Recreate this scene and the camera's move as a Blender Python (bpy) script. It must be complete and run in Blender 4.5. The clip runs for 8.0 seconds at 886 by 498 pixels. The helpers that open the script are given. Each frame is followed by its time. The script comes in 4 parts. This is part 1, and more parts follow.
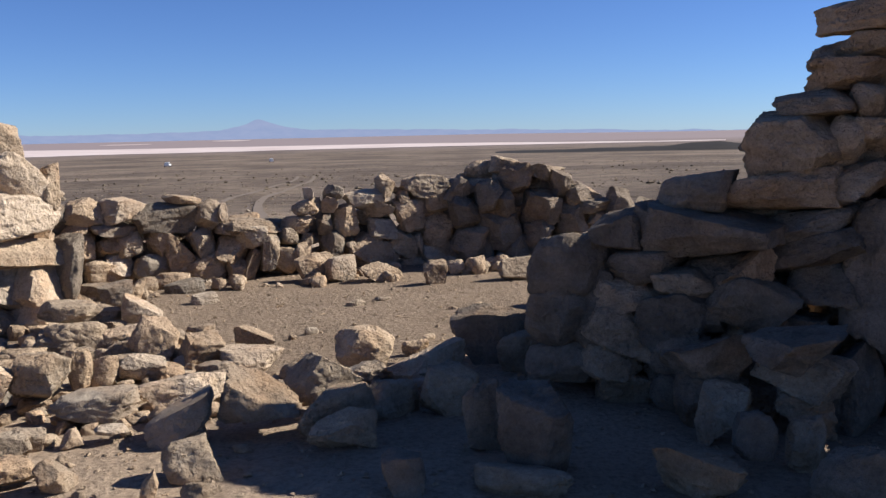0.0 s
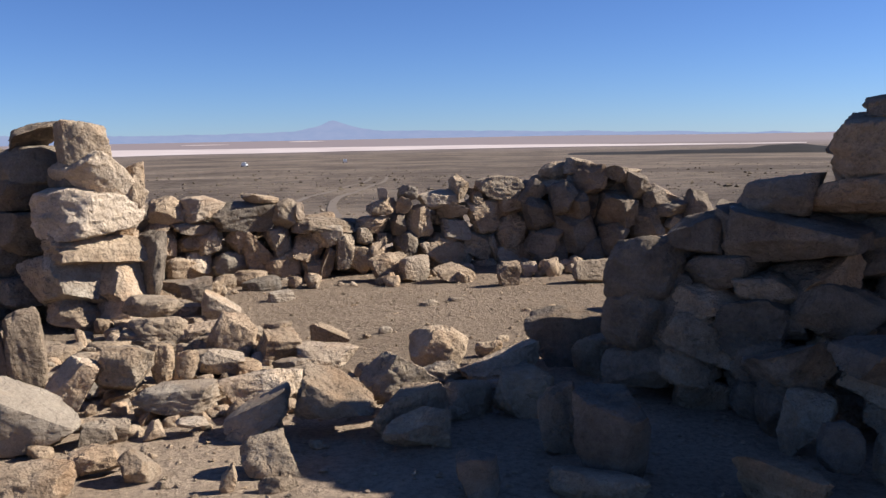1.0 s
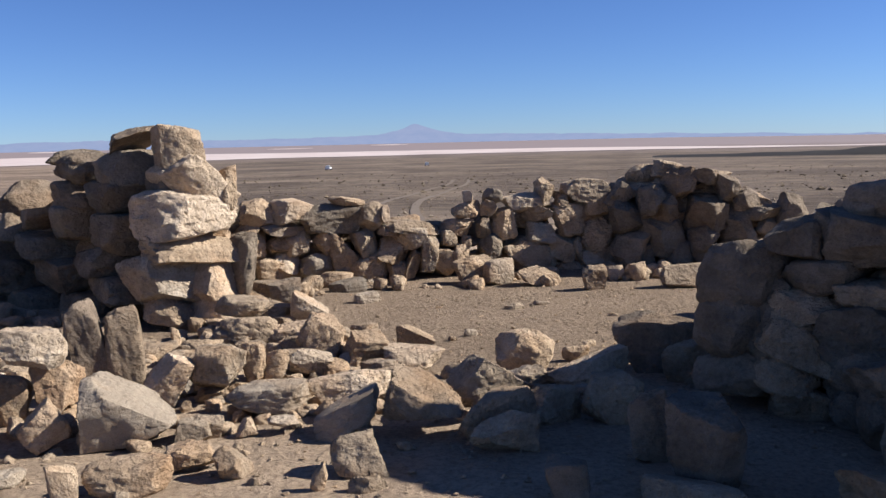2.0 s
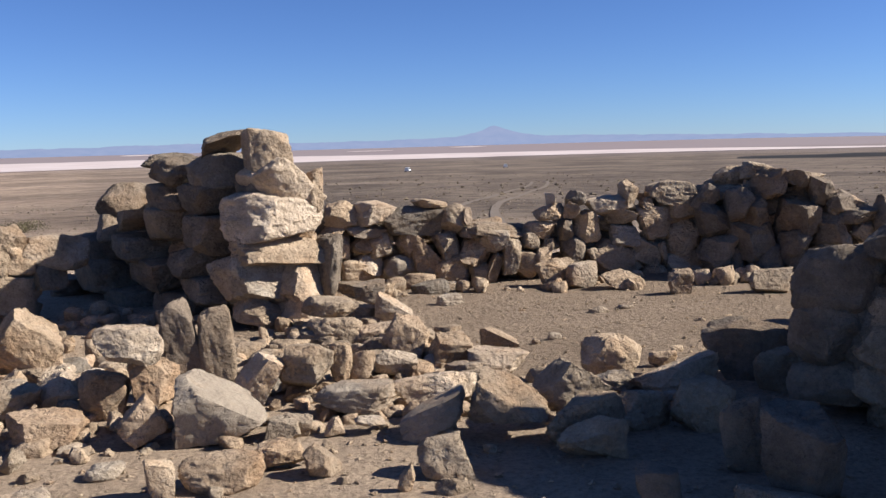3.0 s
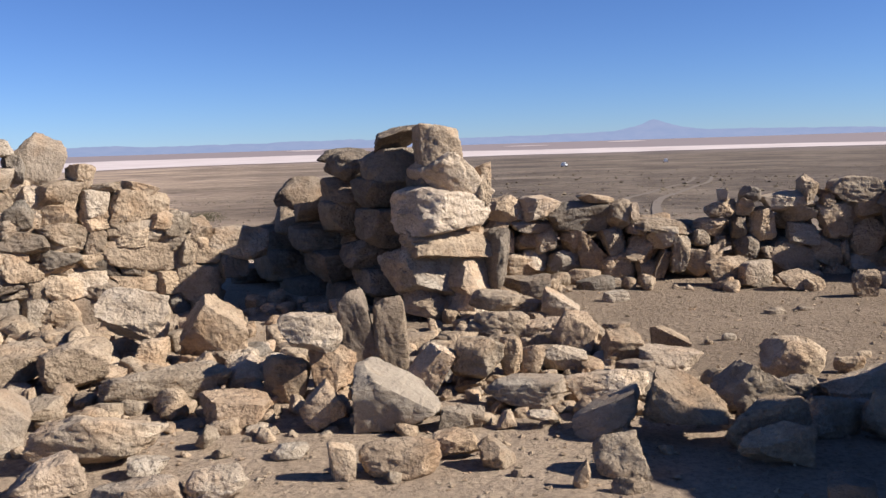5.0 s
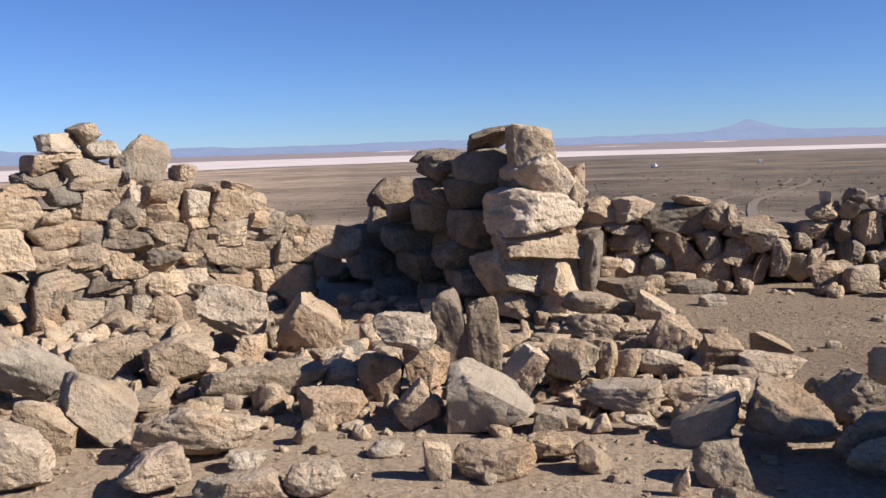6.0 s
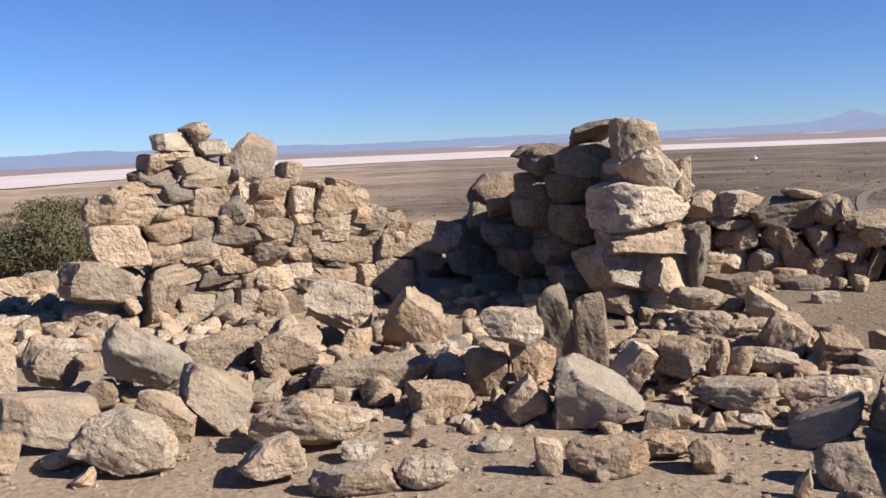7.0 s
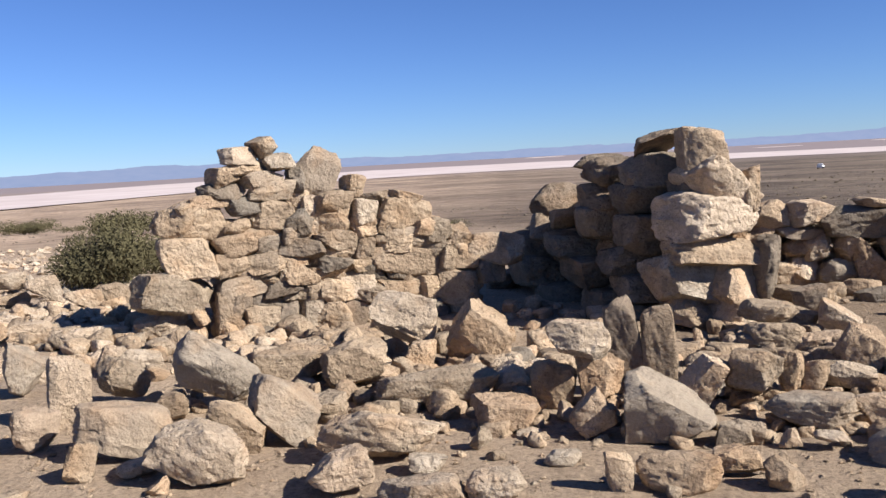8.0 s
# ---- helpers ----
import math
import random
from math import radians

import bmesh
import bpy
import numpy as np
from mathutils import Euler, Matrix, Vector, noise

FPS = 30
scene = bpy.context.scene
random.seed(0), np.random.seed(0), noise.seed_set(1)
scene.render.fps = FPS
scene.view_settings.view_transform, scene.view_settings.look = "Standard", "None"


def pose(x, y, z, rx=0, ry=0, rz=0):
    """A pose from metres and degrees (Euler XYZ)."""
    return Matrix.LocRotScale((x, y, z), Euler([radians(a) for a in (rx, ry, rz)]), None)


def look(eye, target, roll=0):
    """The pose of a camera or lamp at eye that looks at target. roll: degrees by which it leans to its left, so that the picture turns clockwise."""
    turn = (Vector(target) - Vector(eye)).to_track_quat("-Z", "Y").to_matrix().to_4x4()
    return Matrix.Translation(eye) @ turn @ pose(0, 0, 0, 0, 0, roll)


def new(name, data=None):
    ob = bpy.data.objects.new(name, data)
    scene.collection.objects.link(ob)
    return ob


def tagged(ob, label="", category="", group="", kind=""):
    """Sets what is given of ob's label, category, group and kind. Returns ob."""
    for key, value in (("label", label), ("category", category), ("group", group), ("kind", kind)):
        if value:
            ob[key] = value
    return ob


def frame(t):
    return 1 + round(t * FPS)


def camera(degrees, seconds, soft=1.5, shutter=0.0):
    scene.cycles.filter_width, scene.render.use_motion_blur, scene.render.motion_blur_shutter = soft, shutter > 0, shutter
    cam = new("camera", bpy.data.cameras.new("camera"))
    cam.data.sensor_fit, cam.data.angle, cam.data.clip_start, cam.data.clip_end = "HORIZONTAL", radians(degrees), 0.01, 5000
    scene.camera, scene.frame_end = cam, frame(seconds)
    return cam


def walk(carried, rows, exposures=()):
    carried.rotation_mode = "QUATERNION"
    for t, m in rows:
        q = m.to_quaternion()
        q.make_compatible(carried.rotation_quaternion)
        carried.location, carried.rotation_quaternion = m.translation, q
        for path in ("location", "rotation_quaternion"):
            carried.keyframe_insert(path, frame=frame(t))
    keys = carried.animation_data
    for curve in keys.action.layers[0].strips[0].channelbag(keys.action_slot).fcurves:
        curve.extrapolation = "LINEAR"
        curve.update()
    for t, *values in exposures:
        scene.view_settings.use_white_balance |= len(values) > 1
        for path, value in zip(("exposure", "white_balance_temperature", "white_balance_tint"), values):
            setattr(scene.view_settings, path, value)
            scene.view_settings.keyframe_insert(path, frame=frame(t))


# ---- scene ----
cam = camera(52.4, 8.0, soft=1.4)
PATH = [
    (0, (0.209, -0.022, 1.596), (0.7736, 1.8800, 1.3447), -1.29),
    (0.5, (0.196, -0.019, 1.594), (0.7020, 1.8995, 1.3462), -1.11),
    (1, (0.182, -0.010, 1.593), (0.5947, 1.9317, 1.3479), -1.11),
    (1.5, (0.165, 0.006, 1.589), (0.4880, 1.9649, 1.3482), -1.20),
    (3, (0.094, 0.011, 1.598), (0.1576, 1.9967, 1.3716), -1.57),
    (3.5, (0.071, 0.014, 1.593), (0.0508, 2.0016, 1.3672), -1.63),
    (4, (0.032, 0.008, 1.592), (-0.0727, 1.9924, 1.3641), -1.77),
    (4.5, (0.001, -0.000, 1.596), (-0.1917, 1.9772, 1.3668), -1.88),
    (6, (-0.072, -0.006, 1.601), (-0.5377, 1.9262, 1.3804), -1.81),
    (6.5, (-0.124, -0.027, 1.603), (-0.6976, 1.8763, 1.3833), -2.25),
    (7, (-0.160, -0.038, 1.604), (-0.8211, 1.8364, 1.3805), -2.46),
    (7.5, (-0.193, -0.049, 1.610), (-0.9331, 1.7991, 1.4129), -3.42),
    (8, (-0.202, -0.044, 1.610), (-0.9846, 1.7864, 1.4172), -3.05),
]
walk(cam, [(t, look(eye, target, roll)) for t, eye, target, roll in PATH], exposures=[(0.0, 0.82), (3.5, 0.87), (6, 0.86), (8, 0.92)])

# world and sun
SUN_AZ, SUN_EL = -5.0, 33.5          # degrees from +x towards +y, degrees above the ground
world = bpy.data.worlds.new("sky")
scene.world = world
world.use_nodes = True
wn, wl = world.node_tree.nodes, world.node_tree.links
sky = wn.new("ShaderNodeTexSky")
sky.sky_type = "NISHITA"
sky.sun_disc = False
sky.sun_elevation = radians(SUN_EL)
sky.sun_rotation = radians(90 - SUN_AZ)
sky.altitude = 2400
sky.air_density = 1.0
sky.dust_density = 0.0
sky.ozone_density = 3.0
air = wn.new("ShaderNodeMix")
air.data_type, air.blend_type = "RGBA", "MULTIPLY"
air.inputs["Factor"].default_value = 1.0
air.inputs["B"].default_value = (0.64, 0.845, 1.29, 1)   # the thin, clean air of a high desert
wl.new(sky.outputs[0], air.inputs["A"])
wl.new(air.outputs["Result"], wn["Background"].inputs[0])
wn["Background"].inputs[1].default_value = 0.05
sun = new("sun", bpy.data.lights.new("sun", "SUN"))
sun.data.energy, sun.data.angle, sun.data.color = 5.0, radians(0.55), (1.0, 0.96, 0.9)
s_dir = Vector((math.cos(radians(SUN_EL)) * math.cos(radians(SUN_AZ)), math.cos(radians(SUN_EL)) * math.sin(radians(SUN_AZ)), math.sin(radians(SUN_EL))))
sun.matrix_world = look(s_dir * 50, (0, 0, 0))


# ---- materials ----
def nodes_of(name, rough=0.95):
    m = bpy.data.materials.new(name)
    m.use_nodes = True
    n, l = m.node_tree.nodes, m.node_tree.links
    b = n["Principled BSDF"]
    b.inputs["Roughness"].default_value = rough
    b.inputs["Specular IOR Level"].default_value = 0.15
    return m, n, l, b


def noise_tex(n, l, coord, scale, detail=6.0, rough=0.6, stretch=None):
    t = n.new("ShaderNodeTexNoise")
    t.inputs["Scale"].default_value, t.inputs["Detail"].default_value, t.inputs["Roughness"].default_value = scale, detail, rough
    if stretch:
        mp = n.new("ShaderNodeMapping")
        mp.inputs["Scale"].default_value = stretch
        l.new(coord, mp.inputs[0])
        coord = mp.outputs[0]
    l.new(coord, t.inputs["Vector"])
    return t.outputs["Fac"]


def noise_colour(n, l, coord, scale):
    t = n.new("ShaderNodeTexNoise")
    t.inputs["Scale"].default_value = scale
    l.new(coord, t.inputs["Vector"])
    return t.outputs["Color"]


def ramp(n, l, fac, stops):
    r = n.new("ShaderNodeValToRGB")
    e = r.color_ramp.elements
    while len(e) < len(stops):
        e.new(0.5)
    for el, (p, c) in zip(e, stops):
        el.position, el.color = p, (*c, 1) if len(c) == 3 else c
    l.new(fac, r.inputs[0])
    return r.outputs[0]


def mix(n, l, fac, a, b, mode="MIX"):
    x = n.new("ShaderNodeMix")
    x.data_type, x.blend_type = "RGBA", mode
    for sock, v in ((x.inputs["Factor"], fac), (x.inputs["A"], a), (x.inputs["B"], b)):
        if isinstance(v, (int, float)):
            sock.default_value = v
        elif isinstance(v, tuple):
            sock.default_value = (*v, 1)
        else:
            l.new(v, sock)
    return x.outputs["Result"]


def math_node(n, l, op, a, b=0.0):
    x = n.new("ShaderNodeMath")
    x.operation = op
    for sock, v in ((x.inputs[0], a), (x.inputs[1], b)):
        if isinstance(v, (int, float)):
            sock.default_value = v
        else:
            l.new(v, sock)
    return x.outputs[0]


def bump(n, l, b, height, strength, distance, before=None):
    x = n.new("ShaderNodeBump")
    x.inputs["Strength"].default_value, x.inputs["Distance"].default_value = strength, distance
    l.new(height, x.inputs["Height"])
    if before:
        l.new(before, x.inputs["Normal"])
    l.new(x.outputs[0], b.inputs["Normal"])
    return x.outputs[0]


def stone_material(name, dark, mid, light, pits=1.0):
    m, n, l, b = nodes_of(name, 0.93)
    pos = n.new("ShaderNodeNewGeometry").outputs["Position"]
    island = n.new("ShaderNodeNewGeometry").outputs["Random Per Island"]
    rnd = math_node(n, l, "FRACT", math_node(n, l, "ADD", n.new("ShaderNodeObjectInfo").outputs["Random"], island))
    broad = noise_tex(n, l, pos, 5.0, 5, 0.6)
    fine = noise_tex(n, l, pos, 38.0, 8, 0.7)
    grain = noise_tex(n, l, pos, 150.0, 4, 0.7)
    strata = noise_tex(n, l, pos, 6.0, 6, 0.65, (0.6, 0.6, 5.0))
    tone = math_node(n, l, "ADD", math_node(n, l, "MULTIPLY", broad, 0.6), math_node(n, l, "MULTIPLY", fine, 0.4))
    col = ramp(n, l, tone, [(0.28, dark), (0.5, mid), (0.72, light)])
    speck = ramp(n, l, grain, [(0.3, (0.82, 0.81, 0.8)), (0.52, (1, 1, 1)), (0.75, (1.1, 1.09, 1.08))])
    col = mix(n, l, 1.0, col, speck, "MULTIPLY")
    col = mix(n, l, 0.25, col, ramp(n, l, strata, [(0.35, (0.66, 0.62, 0.58)), (0.6, (1.08, 1.06, 1.03))]), "MULTIPLY")
    iron = ramp(n, l, noise_tex(n, l, pos, 2.3, 4, 0.6), [(0.5, (0, 0, 0)), (0.72, (0.55, 0.55, 0.55))])
    col = mix(n, l, iron, col, mix(n, l, 1.0, col, (1.12, 0.88, 0.66), "MULTIPLY"))
    own = ramp(n, l, rnd, [(0.0, (0.74, 0.72, 0.7)), (0.3, (1.02, 0.94, 0.86)), (0.5, (0.88, 0.88, 0.87)), (0.72, (1.12, 1.04, 0.95)), (0.86, (1.26, 1.21, 1.15)), (1.0, (1.0, 0.89, 0.8))])
    col = mix(n, l, 1.0, col, own, "MULTIPLY")
    l.new(col, b.inputs["Base Color"])
    v = n.new("ShaderNodeTexVoronoi")
    v.inputs["Scale"].default_value = 24.0
    warp = mix(n, l, 0.12, pos, noise_colour(n, l, pos, 9.0), "ADD")
    l.new(warp, v.inputs["Vector"])
    pit = ramp(n, l, v.outputs["Distance"], [(0.1, (0, 0, 0)), (0.34, (1, 1, 1))])
    # pits only in patches; the rest is split or sanded smooth
    where = ramp(n, l, noise_tex(n, l, pos, 3.4, 3, 0.55), [(0.46, (0, 0, 0)), (0.62, (0.5 * pits, 0.5 * pits, 0.5 * pits))])
    h = mix(n, l, where, fine, pit)
    chunk = noise_tex(n, l, pos, 11.0, 6, 0.62)
    lumps = noise_tex(n, l, pos, 26.0, 3, 0.5)
    chunk = mix(n, l, 0.35 * pits, chunk, lumps)
    zero = bump(n, l, b, chunk, 0.5 + 0.5 * pits, 0.11)
    first = bump(n, l, b, h, 0.7, 0.035, zero)
    bump(n, l, b, grain, 0.3, 0.008, first)
    return m


STONE = stone_material("weathered tan stone", (0.19, 0.145, 0.103), (0.425, 0.335, 0.245), (0.6, 0.497, 0.382))
PALE = stone_material("pale salt-crusted stone", (0.27, 0.222, 0.168), (0.5, 0.415, 0.325), (0.67, 0.587, 0.487))
# also laid in shaded wall faces, where its darker colour adds shade
GREY = stone_material("grey volcanic stone and wall shade", (0.11, 0.093, 0.075), (0.24, 0.204, 0.165), (0.36, 0.31, 0.255), 0.6)
SLATE = stone_material("smooth grey-tan slab stone", (0.26, 0.217, 0.172), (0.4, 0.338, 0.27), (0.5, 0.433, 0.345), 0.2)


def ground_material():
    m, n, l, b = nodes_of("desert ground", 0.97)
    pos = n.new("ShaderNodeNewGeometry").outputs["Position"]
    sep = n.new("ShaderNodeSeparateXYZ")
    l.new(pos, sep.inputs[0])
    far = n.new("ShaderNodeVectorMath")
    far.operation = "LENGTH"
    l.new(pos, far.inputs[0])
    dist = far.outputs["Value"]
    grit = noise_tex(n, l, pos, 30.0, 10, 0.75)
    patch = noise_tex(n, l, pos, 1.1, 6, 0.6)
    peb = n.new("ShaderNodeTexVoronoi")
    peb.inputs["Scale"].default_value = 17.0
    peb.inputs["Randomness"].default_value = 1.0
    l.new(pos, peb.inputs["Vector"])
    sand = ramp(n, l, patch, [(0.3, (0.225, 0.165, 0.115)), (0.7, (0.315, 0.235, 0.166))])
    sand = mix(n, l, 1.0, sand, ramp(n, l, grit, [(0.34, (0.62, 0.6, 0.58)), (0.5, (1, 1, 1)), (0.68, (1.25, 1.22, 1.18))]), "MULTIPLY")
    # pale trodden dust outside the enclosure, darker gravel on its floor
    mp = n.new("ShaderNodeMapping")
    mp.vector_type = "TEXTURE"
    mp.inputs["Location"].default_value, mp.inputs["Scale"].default_value = (1.6, 8.4, 0), (4.4, 3.0, 50)
    l.new(pos, mp.inputs[0])
    rim = n.new("ShaderNodeVectorMath")
    rim.operation = "LENGTH"
    l.new(mp.outputs[0], rim.inputs[0])
    dusty = ramp(n, l, math_node(n, l, "ADD", rim.outputs["Value"], math_node(n, l, "MULTIPLY", math_node(n, l, "SUBTRACT", patch, 0.5), 0.6)), [(0.75, (1, 1, 1)), (1.0, (1.6, 1.62, 1.64))])
    sand = mix(n, l, 1.0, sand, dusty, "MULTIPLY")
    # the open plain: brown gravel, blotched at several sizes
    blot = noise_tex(n, l, pos, 0.05, 9, 0.68)
    band = noise_tex(n, l, pos, 0.014, 9, 0.66)
    plain = ramp(n, l, blot, [(0.3, (0.12, 0.092, 0.072)), (0.52, (0.18, 0.141, 0.109)), (0.7, (0.25, 0.2, 0.155))])
    plain = mix(n, l, 1.0, plain, ramp(n, l, band, [(0.38, (0.6, 0.58, 0.57)), (0.6, (1.15, 1.12, 1.08))]), "MULTIPLY")
    rubbly = noise_tex(n, l, pos, 0.7, 8, 0.72)
    plain = mix(n, l, 1.0, plain, ramp(n, l, rubbly, [(0.36, (0.5, 0.48, 0.47)), (0.52, (0.95, 0.95, 0.95)), (0.7, (1.25, 1.22, 1.18))]), "MULTIPLY")
    # a paler gravel fan on the west side
    west = math_node(n, l, "DIVIDE", math_node(n, l, "SUBTRACT", math_node(n, l, "MULTIPLY", sep.outputs[0], -1.0), math_node(n, l, "MULTIPLY", sep.outputs[1], 0.12)), dist)
    plain = mix(n, l, 1.0, plain, ramp(n, l, math_node(n, l, "ADD", west, math_node(n, l, "MULTIPLY", math_node(n, l, "SUBTRACT", band, 0.5), 0.4)), [(0.0, (1, 1, 1)), (0.45, (2.4, 2.3, 2.2))]), "MULTIPLY")
    near = ramp(n, l, math_node(n, l, "SUBTRACT", math_node(n, l, "DIVIDE", dist, 60.0), math_node(n, l, "MULTIPLY", math_node(n, l, "MAXIMUM", west, 0.0), 0.3)), [(0.21, (0, 0, 0)), (0.48, (1, 1, 1))])
    col = mix(n, l, near, sand, plain)
    # pinkish mud flats beyond the salt
    pink = ramp(n, l, math_node(n, l, "DIVIDE", dist, 4000.0), [(0.2, (0, 0, 0)), (0.5, (1, 1, 1))])
    col = mix(n, l, pink, col, (0.235, 0.19, 0.188))
    l.new(col, b.inputs["Base Color"])
    h = math_node(n, l, "ADD", grit, math_node(n, l, "MULTIPLY", peb.outputs["Distance"], 0.5))
    bump(n, l, b, h, 1.0, 0.05)
    return m


def plain_material(name, c0, c1, scale, rough=0.95):
    m, n, l, b = nodes_of(name, rough)
    pos = n.new("ShaderNodeNewGeometry").outputs["Position"]
    l.new(ramp(n, l, noise_tex(n, l, pos, scale, 7, 0.65), [(0.3, c0), (0.7, c1)]), b.inputs["Base Color"])
    return m


GROUND = ground_material()
DUST = plain_material("pale track dust", (0.15, 0.118, 0.092), (0.195, 0.155, 0.121), 1.5)
SALT = plain_material("salt crust", (0.45, 0.36, 0.335), (0.61, 0.525, 0.495), 0.01)
DARK_RISE = plain_material("dark rise", (0.014, 0.012, 0.011), (0.028, 0.024, 0.021), 0.05)
LEAF = plain_material("olive desert shrub", (0.078, 0.069, 0.036), (0.115, 0.1, 0.053), 9.0)
TWIG = plain_material("dry twigs", (0.1, 0.075, 0.05), (0.18, 0.14, 0.1), 12.0)
WHITE = plain_material("white car paint", (0.6, 0.6, 0.6), (0.66, 0.66, 0.66), 1.0, 0.4)
RUBBER = plain_material("black rubber", (0.02, 0.02, 0.02), (0.03, 0.03, 0.03), 5.0)
GLASSY = plain_material("dark car window", (0.03, 0.035, 0.04), (0.04, 0.045, 0.05), 1.0, 0.1)


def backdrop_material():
    """Far mountains that glow by themselves; the blue of many kilometres of air is put into the colour."""
    m, n, l, b = nodes_of("far mountains with painted haze", 1.0)
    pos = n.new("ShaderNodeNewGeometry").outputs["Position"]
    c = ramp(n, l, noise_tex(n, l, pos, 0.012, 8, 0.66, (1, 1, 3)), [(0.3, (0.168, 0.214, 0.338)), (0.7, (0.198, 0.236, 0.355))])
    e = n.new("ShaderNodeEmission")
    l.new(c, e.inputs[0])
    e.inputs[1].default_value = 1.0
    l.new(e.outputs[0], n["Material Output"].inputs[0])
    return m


MOUNTAIN = backdrop_material()


# ---- helpers for meshes ----
def mesh_from(name, verts, faces, smooth=True):
    me = bpy.data.meshes.new(name)
    me.from_pydata(verts, [], faces)
    me.update()
    if smooth:
        me.polygons.foreach_set("use_smooth", [True] * len(me.polygons))
    return me


def part(name, bm, material, parent, label=""):
    me = bpy.data.meshes.new(name)
    bm.to_mesh(me)
    bm.free()
    me.materials.append(material)
    ob = new(name, me)
    ob.parent = parent
    return tagged(ob, label)


def box_into(bm, cx, cy, cz, sx, sy, sz, bev=0.0):
    made = bmesh.ops.create_cube(bm, size=1.0, matrix=Matrix.LocRotScale((cx, cy, cz), None, (sx, sy, sz)))
    if bev:
        edges = list({e for v in made["verts"] for e in v.link_edges})
        bmesh.ops.bevel(bm, geom=edges, offset=bev, segments=2, affect="EDGES")


# ---- ground, salt flat, mountains ----
def smooth_step(f):
    f = max(0.0, min(1.0, f))
    return f * f * (3 - 2 * f)


def ground_height(x, y):
    d = math.hypot(x, y)
    z = 0.0
    if d > 13:
        z -= 15.2 * (1 - math.exp(-(d - 13) / 450.0))
    if d > 2600:
        # the basin floor climbs again to the foot of the far mountains
        bearing = math.degrees(math.atan2(-x, y))
        z += 17.0 * smooth_step((d - 2600) / 1840) * (1 - 0.9 * smooth_step((bearing - 30) / 10)) * (1 - 0.5 * smooth_step((-18 - bearing) / 14))
    if d < 400:
        z += 0.035 * (noise.noise((x * 0.55, y * 0.55, 3.1)) if d < 60 else 0)
        z += min(1.0, max(0.0, (d - 14) / 40)) * 0.5 * noise.noise((x * 0.045, y * 0.045, 7.7))
    if d < 14:
        z += 0.012 * noise.noise((x * 3.1, y * 3.1, 1.3)) + 0.006 * noise.noise((x * 9.0, y * 9.0, 4.0))
    return z


def build_ground():
    radii = [0.0]
    r = 0.35
    while r < 4900:
        radii.append(r)
        r += 0.06 if r < 12 else r * 0.022 if r < 200 else r * 0.05
    n_az = 420
    verts, faces = [(0, 0, ground_height(0, 0))], []
    for r in radii[1:]:
        for k in range(n_az):
            a = 2 * math.pi * k / n_az
            x, y = r * math.cos(a), r * math.sin(a)
            verts.append((x, y, ground_height(x, y)))
    for k in range(n_az):
        faces.append((0, 1 + k, 1 + (k + 1) % n_az))
    for i in range(len(radii) - 2):
        o = 1 + i * n_az
        for k in range(n_az):
            k2 = (k + 1) % n_az
            faces.append((o + k, o + n_az + k, o + n_az + k2, o + k2))
    me = mesh_from("ground", verts, faces)
    me.materials.append(GROUND)
    tagged(new("ground", me), "tan gritty desert ground falling away to a brown plain", "ground", kind="structure")


build_ground()


def build_salt():
    verts, faces, n = [], [], 220
    for i in range(n + 1):
        az = radians(-34 + 104 * i / n)
        x, y = -math.sin(az), math.cos(az)
        wob = noise.noise((az * 9, 0.5, 0)) + 0.5 * noise.noise((az * 31, 2.5, 0))
        deg = math.degrees(az)
        near = float(np.interp(deg, (-24, -14, -4, 6, 15, 27, 36, 43, 50), (1250, 1230, 1180, 1180, 1150, 1060, 760, 540, 400))) * (1 + 0.035 * wob)
        out = float(np.interp(deg, (-34, -24, -14, -4, 2, 15, 27, 36, 43, 52), (1350, 1500, 1900, 2000, 2200, 2700, 2800, 2200, 1700, 1300))) * (1 + 0.06 * noise.noise((az * 14, 8.5, 0)))
        for d in (near, near + 0.3 * (out - near), near + 0.65 * (out - near), out):
            verts.append((x * d, y * d, ground_height(x * d, y * d) + 0.5))
    for i in range(n):
        for j in range(3):
            a = i * 4 + j
            faces.append((a, a + 1, a + 5, a + 4))
    me = mesh_from("salt_flat", verts, faces)
    me.materials.append(SALT)
    tagged(new("salt_flat", me), "pale pink-white salt flat across the plain", "salt flat", kind="structure")


build_salt()


def salt_pan(deg, width, d0, d1):
    verts, faces, n = [], [], 24
    for i in range(n + 1):
        f = i / n
        az = radians(deg + width * (f - 0.5))
        x, y = -math.sin(az), math.cos(az)
        half = 0.5 * (d1 - d0) * math.sqrt(max(0.0, 4 * f * (1 - f))) * (0.8 + 0.3 * noise.noise((f * 6, deg, 0)))
        for d in ((d0 + d1) / 2 - half, (d0 + d1) / 2 + half):
            verts.append((x * d, y * d, ground_height(x * d, y * d) + 0.6))
    for i in range(n):
        faces.append((2 * i, 2 * i + 1, 2 * i + 3, 2 * i + 2))
    me = mesh_from("salt_pan", verts, faces)
    me.materials.append(SALT)
    tagged(new("salt_pan", me), "small white salt pan on the far plain", "salt flat", kind="structure")


for pan in ((-3.6, 2.4, 3650, 3900), (2.6, 3.0, 3300, 3450), (16.4, 2.6, 3700, 4000), (9.0, 1.6, 3800, 4000)):
    salt_pan(*pan)


